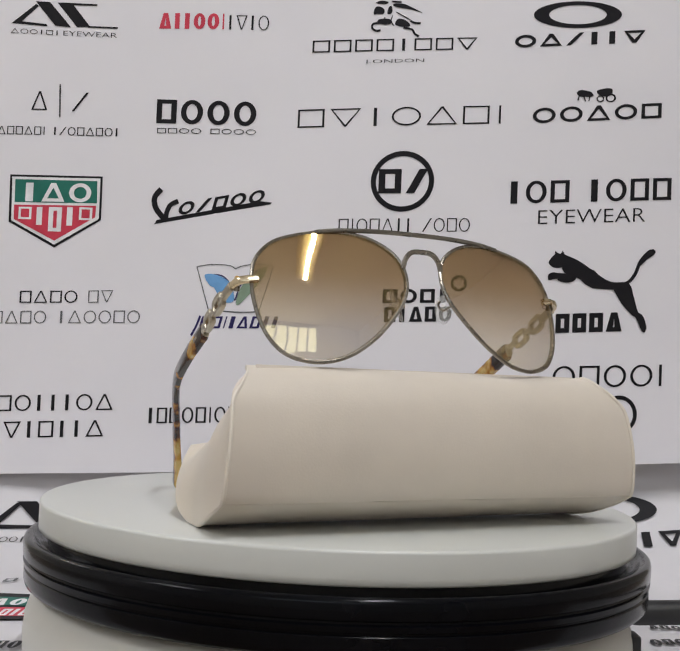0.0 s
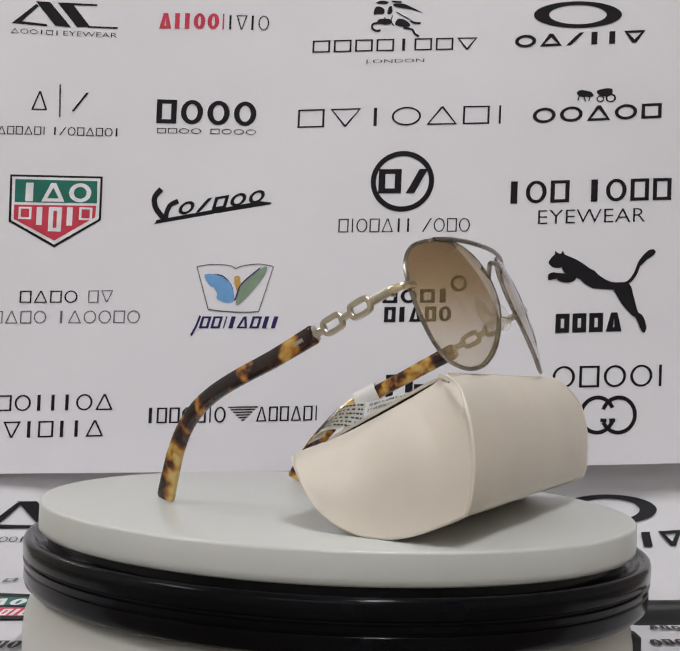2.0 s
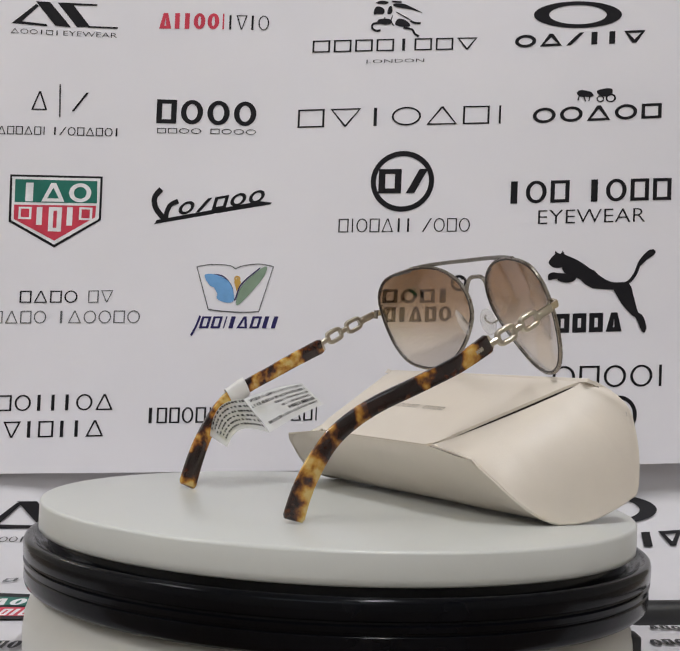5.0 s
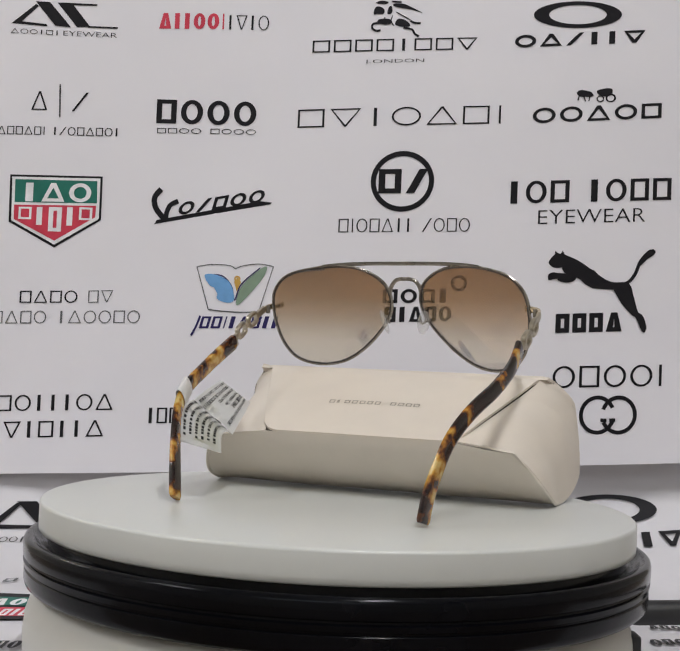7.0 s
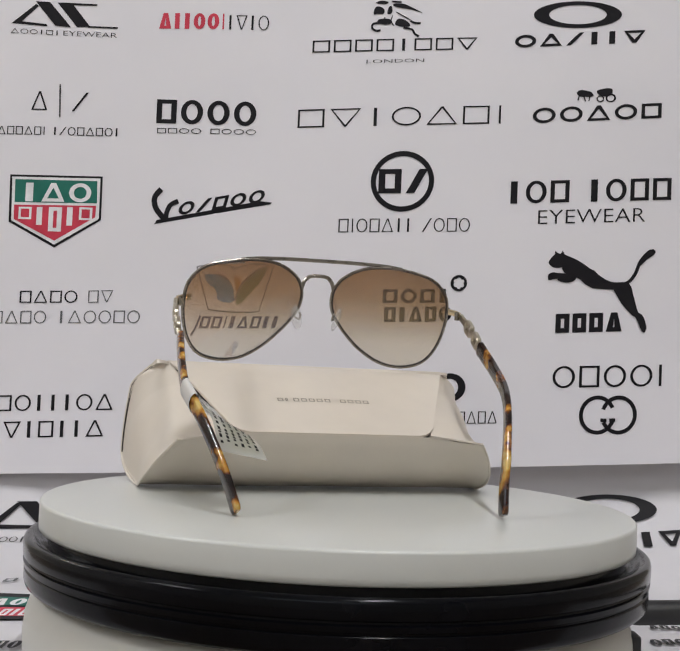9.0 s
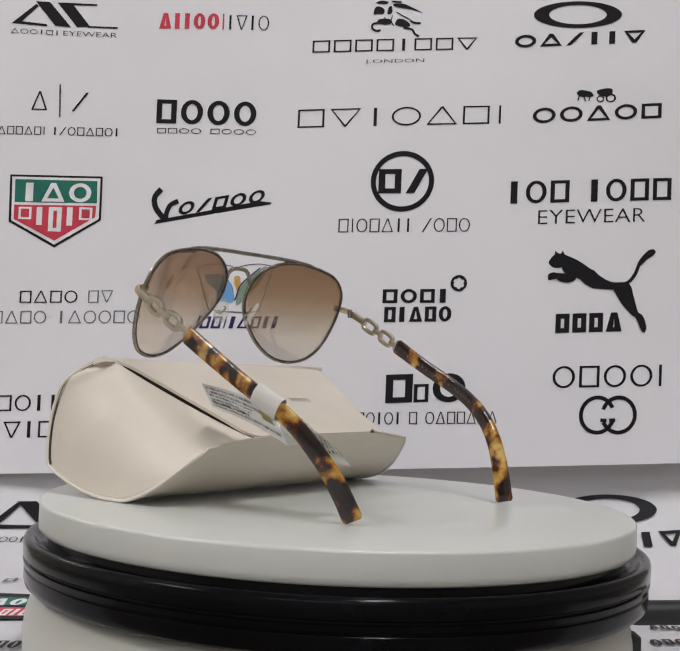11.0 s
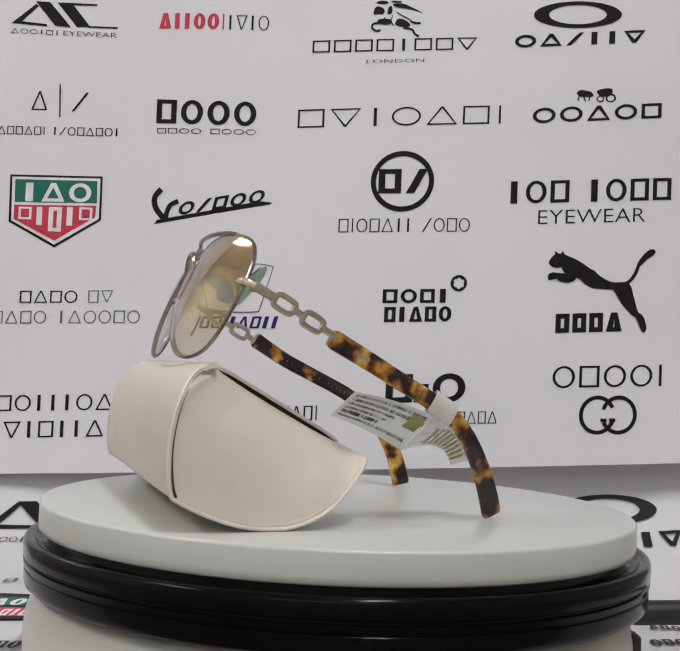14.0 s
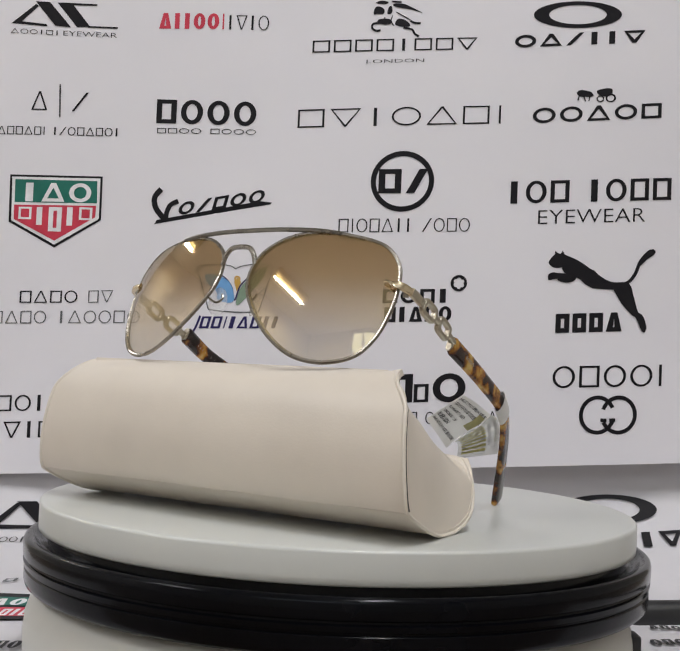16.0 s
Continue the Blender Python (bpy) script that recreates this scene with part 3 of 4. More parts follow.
patch(banner, "logo_leap", "132.4,131.8 133.4,134.7 136.5,138 139.9,138.5 144,136.7 144.8,131 141.4,129.6 138,128.9 135.1,129.3", ink_black, 0.05)
patch(banner, "logo_leap", "141.1,137.7 145.8,137 152.2,134.5 158.8,130.5 167.1,124 163.9,117 157.4,118.9 152,123.3 146.2,124.1 141.4,128.5", ink_black)
patch(banner, "logo_leap", "161.1,128.9 167.1,124.9 174.8,121.5 186.5,120.9 185.4,116.9 174.9,116.3 166.2,116.5 160.3,117.9", ink_black, 0.1)
stroke(banner, "logo_leap", "149.1,124.9 145.1,121.8 139.9,122.4 136.4,124.3 133.5,123.5 133.9,121", 2.56, ink_black)
stroke(banner, "logo_leap", "177.7,120.2 185.3,121.4 190.4,127.4 193.6,135.7 197.6,140.5", 2.28, ink_black)
patch(banner, "logo_leap", "192.2,134.0 194.2,133.4 198.2,137.6 202.2,140.4 203.8,142.8 202.2,144.4 199.0,143.6 195.6,140.4 193.2,137.0", ink_black, 0.25)
patch(banner, "logo_mark", "136.2,137.2 136.4,140.4 138.8,138.4", ink_black, 0.1)
patch(banner, "logo_mark", "140.0,138.3 141.6,140.6 143.0,137.4", ink_black, 0.1)
patch(banner, "logo_leap", "132.8,121.4 133.2,124.8 136.5,126.0 139.2,124.5 144,125.2 150,125.2 150.5,121.8 146,119.6 140,120.2 137.6,122.4 135.6,122.8 134.6,120.9", ink_black, 0.3)
patch(banner, "logo_leap", "175.4,119.8 186.5,120.4 189.6,113.6 192.3,104.5 193.6,101.2 190.7,99.3 184.7,104.2 179.2,111.4", ink_black, 0.15)
patch(banner, "logo_leap", "190.6,101 194.1,101.8 197.1,99 199.1,92.8 198.1,89.3 195.7,90.3 193.1,96", ink_black, 0.2)
word(banner, "xxxa", 138.3, 86, 182.6, 89.2, 12.6, 0.34, ink_black)
word(banner, "xollloa", -227.8, 18.8, -149.7, 23.3, 10.5, 0.13, ink_black)
word(banner, "vlxlla", -222.7, 1.3, -155.1, 5.7, 10.8, 0.13, ink_black)
word(banner, "lxxoxio", -126.8, 15.5, -75, 18.4, 10.2, 0.13, ink_black)
word(banner, "axxaxi", -55.1, 19.9, -15, 22.5, 9.6, 0.12, ink_black)
stroke(banner, "logo_bar", "-73.7,28.4 -54.4,29.5", 0.85, ink_black)
stroke(banner, "logo_bar", "-71.9,26.8 -56.1,27.8", 0.85, ink_black)
stroke(banner, "logo_bar", "-70.2,25.2 -57.7,26", 0.85, ink_black)
stroke(banner, "logo_bar", "-68.4,23.5 -59.3,24.2", 0.85, ink_black)
stroke(banner, "logo_bar", "-66.6,21.9 -60.9,22.5", 0.85, ink_black)
stroke(banner, "logo_bar", "-64.8,20.3 -62.6,20.7", 0.85, ink_black)
word(banner, "x", 28.5, 35.4, 46, 36.7, 18.6, 0.26, ink_black)
word(banner, "x", 46.9, 36.7, 56.5, 37.4, 11.9, 0.2, ink_black)
word(banner, "o", 59.1, 37.2, 80.6, 38.7, 18.6, 0.26, ink_black)
word(banner, "xolol x oaxxaxa", 9.9, 20.7, 101.9, 25.4, 7.9, 0.1, ink_black)
word(banner, "oxooi", 137.6, 49.9, 212.1, 54.4, 14.2, 0.13, ink_black)
for u, v, turn in ((168.2, 33.5, 0.0), (182.4, 34.1, math.pi)):
    bend = [(math.cos(turn + 0.42 + (2 * math.pi - 0.74) * k / 48), math.sin(turn + 0.42 + (2 * math.pi - 0.74) * k / 48)) for k in range(49)]
    film("logo_ring", banner, [[(u + 12.2 * c, v + 12.8 * d + 0.5 * c), (u + 12.2 * e, v + 12.8 * f + 0.5 * e), (u + 9.6 * e, v + 10.2 * f + 0.4 * e), (u + 9.6 * c, v + 10.2 * d + 0.4 * c)]
                               for (c, d), (e, f) in zip(bend, bend[1:])], ink_black)
stroke(banner, "logo_bar", "170.4,30.2 174.4,30.3", 2.3, ink_black)
stroke(banner, "logo_bar", "176.2,30.4 180.2,30.6", 2.3, ink_black)
patch(sweep_sheet, "logo_mark", "-226.1,-95.7 -210.2,-71.7 -207.1,-72.6 -218.3,-92.2", ink_black)
patch(sweep_sheet, "logo_mark", "-225.6,-95.7 -218.7,-90.9 -192.5,-90.1 -190.7,-92.9", ink_black, 0.05)
patch(sweep_sheet, "logo_mark", "-210.4,-70.8 -197.4,-70.1 -176.9,-92 -189,-92.8", ink_black, 0.1)
word(sweep_sheet, "aoolxl", -218.7, -110, -186.2, -107.2, 6, 0.11, ink_black)
hoop(sweep_sheet, "logo_ring", 180, -57.8, 32.4, 10.7, 20.9, 7.6, 0.047, ink_black)
word(sweep_sheet, "oazllv", 132.1, -93.6, 227, -82.4, 12, 0.3, ink_black)
patch(sweep_sheet, "shield_field", "-196.8,-217.8 -158.7,-217.5 -144.2,-270.9 -176.3,-276.9", ink_black)
patch(sweep_sheet, "shield_field", "-191.6,-228.7 -158.5,-226.1 -153.2,-244.4 -184.6,-248.7", ink_green, 0.2)
patch(sweep_sheet, "shield_field", "-183.4,-253.3 -151.3,-248 -146.5,-265.9 -177.3,-271.7", ink_red, 0.2)
word(sweep_sheet, "lao", -179.4, -248.6, -156.8, -244.2, 15.3, 0.26, ink_white)
word(sweep_sheet, "xlxlx", -172.1, -269.8, -148.4, -265.3, 14.1, 0.26, ink_white)
word(sweep_sheet, "ax", -193.2, -194.1, -178, -185.9, 9.2, 0.2, ink_grey)
word(sweep_sheet, "xaxo", -158.2, -326.8, -135.6, -323, 12.5, 0.16, ink_black)
word(sweep_sheet, "axoxl", 163.4, -234, 190.5, -232.8, 7.9, 0.3, ink_black)
word(sweep_sheet, "oxoa", 155.3, -268.2, 180.7, -262.2, 10.6, 0.3, ink_black)

# ---- the turntable ----
turntable = new("turntable")
tagged(turntable, "motorised turntable, white platter over a glossy black and ivory base", "turntable")
turntable.location = (0, 0, TABLE)
HUB = 0.0008          # the casing sits slightly off the platter


def turned(name, profile, mat, label=""):
    ob = part(name, lathe(bmesh.new(), [(r, z - TABLE) for r, z in profile]), mat, turntable, label)
    ob.location.x = HUB
    return ob


turned("base", [(0, TABLE), (0.1185, TABLE), (0.1238, TABLE + 0.002), (0.1257, TABLE + 0.006), (0.1262, -0.0510), (0.1257, -0.0450), (0.1240, -0.0400), (0.1215, -0.0362), (0.118, -0.0337), (0, -0.0337)],
       base_plastic, "ivory plastic foot").location.x = -0.0015
turned("body", [(0, -0.0335), (0.1235, -0.0335), (0.1272, -0.0331), (0.1287, -0.0318), (0.1291, -0.0300), (0.1291, -0.0262), (0.1285, -0.0256), (0.1285, -0.0251), (0.1293, -0.0247),
                (0.1296, -0.0228), (0.1287, -0.0222), (0.1286, -0.0215), (0.1296, -0.0209), (0.1298, -0.0195), (0.1298, -0.0163), (0.1295, -0.0150), (0.1288, -0.0142), (0.1278, -0.0139),
                (0.1262, -0.0141), (0.1252, -0.0147), (0.1240, -0.0160), (0.1225, -0.0168), (0.1205, -0.0166), (0.1195, -0.0123), (0, -0.0123)], black_plastic, "glossy black ringed casing")
platter = part("platter", lathe(bmesh.new(), [(0, -0.0121), (0.118, -0.0121), (0.1228, -0.0119), (0.1236, -0.0116), (0.1240, -0.0111), (0.1241, -0.0090), (0.1241, -0.0013),
                                              (0.1239, -0.0006), (0.1235, -0.0002), (0.1229, 0.0), (0.06, 0.0), (0, 0.0)], 200), platter_plastic, turntable, "turning white disc")
platter.location = (0.0006, 0, -TABLE)
socket = part("socket", box(bmesh.new(), (0.109, -0.037, 0.004), (0.1225, -0.026, 0.0265), 0.0012), cable_rubber, turntable, "black power socket")
plug = new("power_cable")
tagged(plug, "thick black power plug and cable beside the turntable", "cable")
part("plug", sweep(bmesh.new(), [Vector((0.1290, 0.028, -0.0482)), Vector((0.139, 0.029, -0.0482)), Vector((0.185, 0.035, -0.0472))], [(0.0046, 0.0046), (0.0056, 0.0056), (0.0056, 0.0056)], sides=14), cable_rubber, plug)
part("cable", sweep(bmesh.new(), spline([(0.184, 0.035, -0.0472), (0.21, 0.038, -0.0495), (0.25, 0.035, -0.058), (0.30, 0.01, -0.0672), (0.36, -0.05, -0.0672), (0.45, -0.12, -0.0672)], 8), (0.0026, 0.0026), sides=10), cable_rubber, plug)

# ---- the spectacle case: a runs along it, b backwards, both in millimetres ----
case = new("eyeglass_case")
tagged(case, "cream leather eyeglass case with a flap lid, on the platter", "eyeglass case")
A0, A1 = -89.5, 84.0
SECTION = [(-71.5, 57.0), (-75.5, 55.8), (-80.6, 52.4), (-85.3, 45), (-88.0, 35), (-88.9, 27), (-88.8, 20), (-88.2, 14.5), (-87.2, 11.6)]
UNDER = [(-87.1, 11.5), (-81, 8.4), (-73.5, 5.2), (-66, 2.6), (-58, 1.0), (-50, 0.6), (-43, 1.8), (-36, 4.4), (-30, 8.0), (-24.5, 12.6), (-19.5, 17.8), (-15.4, 22.8), (-13.3, 27.3)]
LIP_B, TOP_B = -13.4, -72.0


def section(per=4):
    f = spline([(0, *p) for p in SECTION], per)
    u = spline([(0, *p) for p in UNDER], per)
    return f, u


def lid_z(b):
    """Height of the flap's plane over b."""
    return 57.0 - (b - TOP_B) * 29.2 / (-13.8 - TOP_B)


def ease(f):
    f = min(1.0, max(0.0, f))
    return f * f * (3 - 2 * f)


def lean_in(b, z):
    """How far the ends lean in from the foot towards the flap and the mouth."""
    back = 4.5 * (max(0.0, z - 12) / 45) ** 1.5 + 7.5 * ease((z - 44) / 14)
    mouth = 13.0 * (max(0.0, z - 3) / 22.4) ** 1.4
    f = ease((b + 70) / 30)
    return back * (1 - f) + mouth * f + 3.8 * ease((b + 82) / 34)


def skew(a, b):
    """The front panel stands slightly aslant to the mouth."""
    return b - (1.0 if a > 0 else 2.2) * a / 86 * ease((-50 - b) / 30)


def shell(pts, a0, a1, bulge, inward, name, curve=1.0, droop=0.0, n=28):
    rows = []
    for i in range(n + 1):
        f = i / n
        e = 1 - (2 * f - 1) ** 2
        row = []
        for k, q in enumerate(pts):
            t = k / (len(pts) - 1)
            swell = bulge * e * math.sin(math.pi * t ** curve)
            out = Vector((0, q.y + 48, q.z - 27)).normalized()
            w = 0.25 * noise.noise(Vector((f * 6, t * 4, bulge)))
            s = lean_in(q.y, q.z)
            along = a0 + s + (a1 - a0 - 2 * s) * f
            row.append((Vector((along, skew(along, q.y), q.z)) + out * (swell + w)) / 1000)
            row[-1].z = max(row[-1].z - droop * t ** 8 * ease((abs(2 * f - 1) - 0.6) / 0.4) / 1000, 0.0004)
        rows.append(row)

    def inner(i, j):
        q = pts[j]
        return Vector((0, -48 - q.y, 27 - q.z)).normalized() * inward / 1000
    return part(name, thick_grid(bmesh.new(), rows, inner), leather, case)


front_pts, under_pts = section()
shell(front_pts, A0, A1, 2.2, 1.6, "front_panel")
shell(under_pts, A0, A1, 0.2, 1.6, "underside_panel", 2.2, 2.8)


def flap_mid(b):
    return -4.3 + 1.5 * ease((b - TOP_B) / 58)


def flap_half(b):
    h = 69.8 + (45.5 - 69.8) * (b - TOP_B) / 58.2
    if b > -21:
        d = (b + 21) / 7.4
        h -= 7 * (1 - math.sqrt(max(0.0, 1 - d * d)))
    return h


RIM_PTS = front_pts + [Vector((0, q.y, q.z - 2.8 * (k / (len(under_pts) - 1)) ** 8)) for k, q in enumerate(under_pts)][1:]


def end_panel(a, way):
    """The end wall: from the stitched rim it leans in and folds over to the slanted edge of the flap."""
    n, across = len(RIM_PTS) - 1, 16
    bm = bmesh.new()
    grid = []
    for k, q in enumerate(RIM_PTS):
        u = k / n
        b = TOP_B + 1.0 + (LIP_B - 1.4 - TOP_B) * ease(u) * (0.6 + 0.4 * u)
        low = Vector((a - way * lean_in(q.y, q.z), skew(a, q.y), q.z))
        high = Vector((flap_mid(b) + way * (69.6 + (45.0 - 69.6) * (b - TOP_B) / 58.2), b, lid_z(b) - 0.4 - 1.8 * math.sin(math.pi * u) ** 0.8))
        row = []
        for j in range(across + 1):
            v = j / across
            # upright above the rim, folding over towards the flap
            fold = v ** (1.0 + 1.15 * math.sin(math.pi * u) ** 0.8)
            rise = 1 - (1 - v) ** (1.0 + 0.9 * math.sin(math.pi * u) ** 0.7)
            p = Vector((low.x + (high.x - low.x) * fold, low.y + (high.y - low.y) * v, low.z + (high.z - low.z) * rise))
            p.x += way * (0.6 * max(0.0, 1 - v / 0.06) - 0.6)
            row.append(bm.verts.new(p / 1000))
        grid.append(row)
    for r0, r1 in zip(grid, grid[1:]):
        for j in range(across):
            bm.faces.new((r0[j], r0[j + 1], r1[j + 1], r1[j]))
    bmesh.ops.remove_doubles(bm, verts=bm.verts, dist=0.00002)
    bmesh.ops.recalc_face_normals(bm, faces=bm.faces)
    bmesh.ops.solidify(bm, geom=bm.faces[:], thickness=0.0008)
    part("end_panel", bm, leather, case)
    rim = [Vector((a - way * lean_in(q.y, q.z), skew(a, q.y), max(0.75, q.z))) / 1000 for q in RIM_PTS[3:]]
    part("edge_piping", sweep(bmesh.new(), rim, [((0.0007 - 0.0005 * ease((k / len(rim) - 0.72) / 0.25)) * min(1.0, 0.25 + k / 10),) * 2 for k in range(len(rim))], sides=8), leather_edge, case, "pale rolled leather edge")
    seam = [Vector((a - way * (lean_in(q.y, q.z) + 0.15), skew(a, -46 + (q.y + 46) * 0.968), 25 + (q.z - 25) * 0.968)) / 1000 for q in front_pts[5:]]
    m = len(seam) - 1
    # dark strip laid along the seam as the shade in its gap
    part("seam_shade", sweep(bmesh.new(), seam, [(0.0005, 0.00012 + 0.0005 * (k / m) ** 2) for k in range(m + 1)], sides=6), gap_shade, case, "dark strip for the shade in the open seam beside the end panel")


end_panel(A0, -1)
end_panel(A1, 1)
# dark plate added as the shade that shows in the gap under the flap
gap_shade_rows = [[Vector((flap_mid(b) + (2 * f - 1) * (flap_half(b) - 2.2), b, lid_z(b) - 0.05)) / 1000 for b in (-70, -60, -50, -40, -30, -22, -16.5)] for f in (0, 0.25, 0.5, 0.75, 1)]
part("gap_shade", thick_grid(bmesh.new(), gap_shade_rows, lambda i, j: Vector((0, 0, -0.0045))), gap_shade, case, "dark plate standing for the shade in the gap under the flap")


def flap_rows(t0, t1, half, rise, n=34, m=40):
    """The flap between b = t0 and t1; half(b): half its width."""
    rows = []
    for j in range(m + 1):
        b = t0 + (t1 - t0) * j / m
        row = []
        for i in range(n + 1):
            s = 2 * i / n - 1
            lift = rise * (1 - s * s) * math.sin(math.pi * min(1, max(0, (b - TOP_B) / 58)))
            row.append(Vector((flap_mid(b) + s * half(b), b, lid_z(b) + lift + 1.0 - 0.75 * ease((b + 24) / 10))) / 1000)
        rows.append(row)
    return rows


FLAP_RISE = 1.4
lid = part("flap", thick_grid(bmesh.new(), [[q - Vector((0, 0, 0.0010 * (1 - ease((q.y * 1000 - TOP_B) / 9)))) for q in row] for row in flap_rows(TOP_B - 0.6, -13.7, flap_half, FLAP_RISE)],
                              lambda i, j: Vector((0, -0.0005, -0.0011))), leather, case, "cream flap lid with dull stamped lettering")
# stamped maker's line as plain bars
bm = bmesh.new()
for k, c in enumerate("xixxxxx xxxx"):
    if c == " ":
        continue
    a = 20.0 - 45.0 * (k + 0.1) / 12
    wd = 1.2 if c == "i" else 2.7
    b = -35.5
    for lo, hi in (((0, 0), (wd, 0.5)), ((0, 2.1), (wd, 2.6)), ((0, 0.5), (0.5, 2.1)), ((wd - 0.5, 0.5), (wd, 2.1))):
        q = [Vector((a - x, b - y, lid_z(b - y) + 1.0 + FLAP_RISE * (1 - ((a - x + 3.5) / 58) ** 2) * math.sin(math.pi * (b - y - TOP_B) / 58) + 0.1)) / 1000 for x, y in ((lo[0], lo[1]), (hi[0], lo[1]), (hi[0], hi[1]), (lo[0], hi[1]))]
        bm.faces.new([bm.verts.new(v) for v in q])
part("stamped_line", bm, foil, lid, "stamped line on the flap", smooth=False)

# ---- the sunglasses: a across, b backwards, z up, in millimetres ----
glasses = new("sunglasses")
tagged(glasses, "metal aviator sunglasses, brown gradient lenses, tortoiseshell temples", "sunglasses")
OFF = Vector((-1.33, -56.3, 0.0))


def front(a, z, lift=0.0):
    """A place on the domed, backward-leaning front; lift goes forwards."""
    return (Vector((a, -14.3 + (z - 86.0) * 0.42 + 0.0033 * a * a + 0.011 * a - 2.0 * (1 - ((z - 83.5) / 24.5) ** 2) - lift, z)) + OFF) / 1000


def gl(a, b, z):
    return (Vector((a, b, z)) + OFF) / 1000


RIM = [(64.3, 86), (62.3, 95), (55, 102.4), (42.5, 106.3), (31, 107.4), (20.5, 106), (12.2, 101.6), (8.3, 96.0), (7.7, 89.5), (10.0, 83.2),
       (16.4, 75), (25.2, 66.8), (35.4, 61.2), (45.6, 59.3), (54.8, 61.6), (60.6, 67.5), (63.6, 76.5)]
for s in (-1, 1):
    wide = 2.3 if s > 0 else 0.3
    outline = spline([(s * (a + wide * min(1.0, max(0.0, (a - 38) / 18))), z - (0.4 if z < 66 else 0), 0) for a, z in RIM], 5, closed=True)
    rim = part("rim", sweep(bmesh.new(), [front(q.x, q.y) for q in outline], (0.0008, 0.0008), closed=True, sides=8), gunmetal, glasses, "thin brushed metal rim")
    bm = bmesh.new()
    cx, cz = s * 36.0, 84.0
    rings, split = [], 0
    for back in (0.0, 1.5):
        layer = []
        for f in (1.0, 0.9, 0.8, 0.7, 0.6, 0.5, 0.4, 0.3, 0.2, 0.1):
            layer.append([bm.verts.new(front(cx + (q.x - cx) * f, cz + (q.y - cz) * f, 0.6 - back + 1.3 * (1 - f * f))) for q in outline])
        mid = bm.verts.new(front(cx, cz, 0.6 - back + 1.3))
        n = len(outline)
        for r0, r1 in zip(layer, layer[1:]):
            for k in range(n):
                bm.faces.new((r0[k], r0[(k + 1) % n], r1[(k + 1) % n], r1[k]))
        for k in range(n):
            bm.faces.new((layer[-1][k], layer[-1][(k + 1) % n], mid))
        rings.append(layer[0])
        split = split or len(bm.faces)
    for k in range(len(outline)):
        bm.faces.new((rings[0][k], rings[0][(k + 1) % len(outline)], rings[1][(k + 1) % len(outline)], rings[1][k]))
    lens = part("lens", bm, lens_outer, glasses, "brown gradient tinted lens")
    lens.data.materials.append(lens_inner)
    for p in lens.data.polygons:
        p.material_index = 0 if p.index < split else 1
    if s > 0:
        bm = bmesh.new()
        for k in range(9):
            a0 = 51.5 - 1.5 * k
            bm.faces.new([bm.verts.new(front(x, 103.6 + (51.5 - x) * 0.12 + dz, -1.6)) for x, dz in ((a0, 0), (a0 - 1.0, 0), (a0 - 1.0, 0.9), (a0, 0.9))])
        part("printed_line", bm, ink_grey, lens, "faint printed line on the lens", smooth=False)
    lens.visible_shadow = False
    edge = [front(cx + (q.x - cx) * 0.982, cz + (q.y - cz) * 0.982, -0.75) for q in outline]
    part("lens_edge", sweep(bmesh.new(), edge, (0.00036, 0.00036), closed=True, sides=6), edge_dark, lens, "dark edge of the lens in its groove")
    # nose pad on its wire arm
    arm = spline([front(s * 10.5, 82.5), front(s * 8.5, 80.5, -4.0), front(s * 8.2, 82.5, -6.5), front(s * 9.0, 84.0, -6.0)], 6)
    part("pad_arm", sweep(bmesh.new(), arm, (0.0005, 0.0005), sides=6), gunmetal, glasses)
    bm = bmesh.new()
    bmesh.ops.create_uvsphere(bm, u_segments=18, v_segments=10, radius=1.0)
    turn = Euler((radians(-20), radians(s * 24), radians(s * 30))).to_matrix()
    c = front(s * 10.2, 81.0, -6.5)
    for v in bm.verts:
        v.co = c + turn @ Vector((v.co.x * 0.0013, v.co.y * 0.0036, v.co.z * 0.0066))
    pad = part("nose_pad", bm, silicone, glasses, "clear silicone nose pad")
    pad.visible_shadow = False
    # end piece and hinge
    part("end_piece", sweep(bmesh.new(), spline([front(s * 62.5, 88.0, 0.6), gl(s * 66.6, -3.0, 87.4), gl(s * 69.2, -1.2, 86.6), gl(s * 70.2, 2.6, 84.9)], 5), (0.0010, 0.0015), sides=10, side=(1, 0, 0), square=0.6), gold, glasses, "pale gold end piece")
    bm = bmesh.new()
    sweep(bm, [gl(s * 68.4, 1.6, 83.2), gl(s * 68.4, 1.6, 87.4)], (0.0011, 0.0011), sides=10)
    part("hinge", bm, gunmetal, glasses)

    # temple: metal arm, two chain links, acetate bar
    drop = 0.545 if s > 0 else 0.55

    def arm_at(b, dz=0.0, out=0.0):
        return gl(s * (70.2 + 0.10 * b - 0.0032 * b * b + out), b, (84.3 if s > 0 else 83.9) - (b - 4.0) * drop + dz)
    temple = part("temple", sweep(bmesh.new(), [arm_at(2.2), arm_at(5.0), arm_at(9.2)], (0.0010, 0.0018), sides=10, side=(1, 0, 0), square=0.6), champagne, glasses, "temple with a chain-link section")
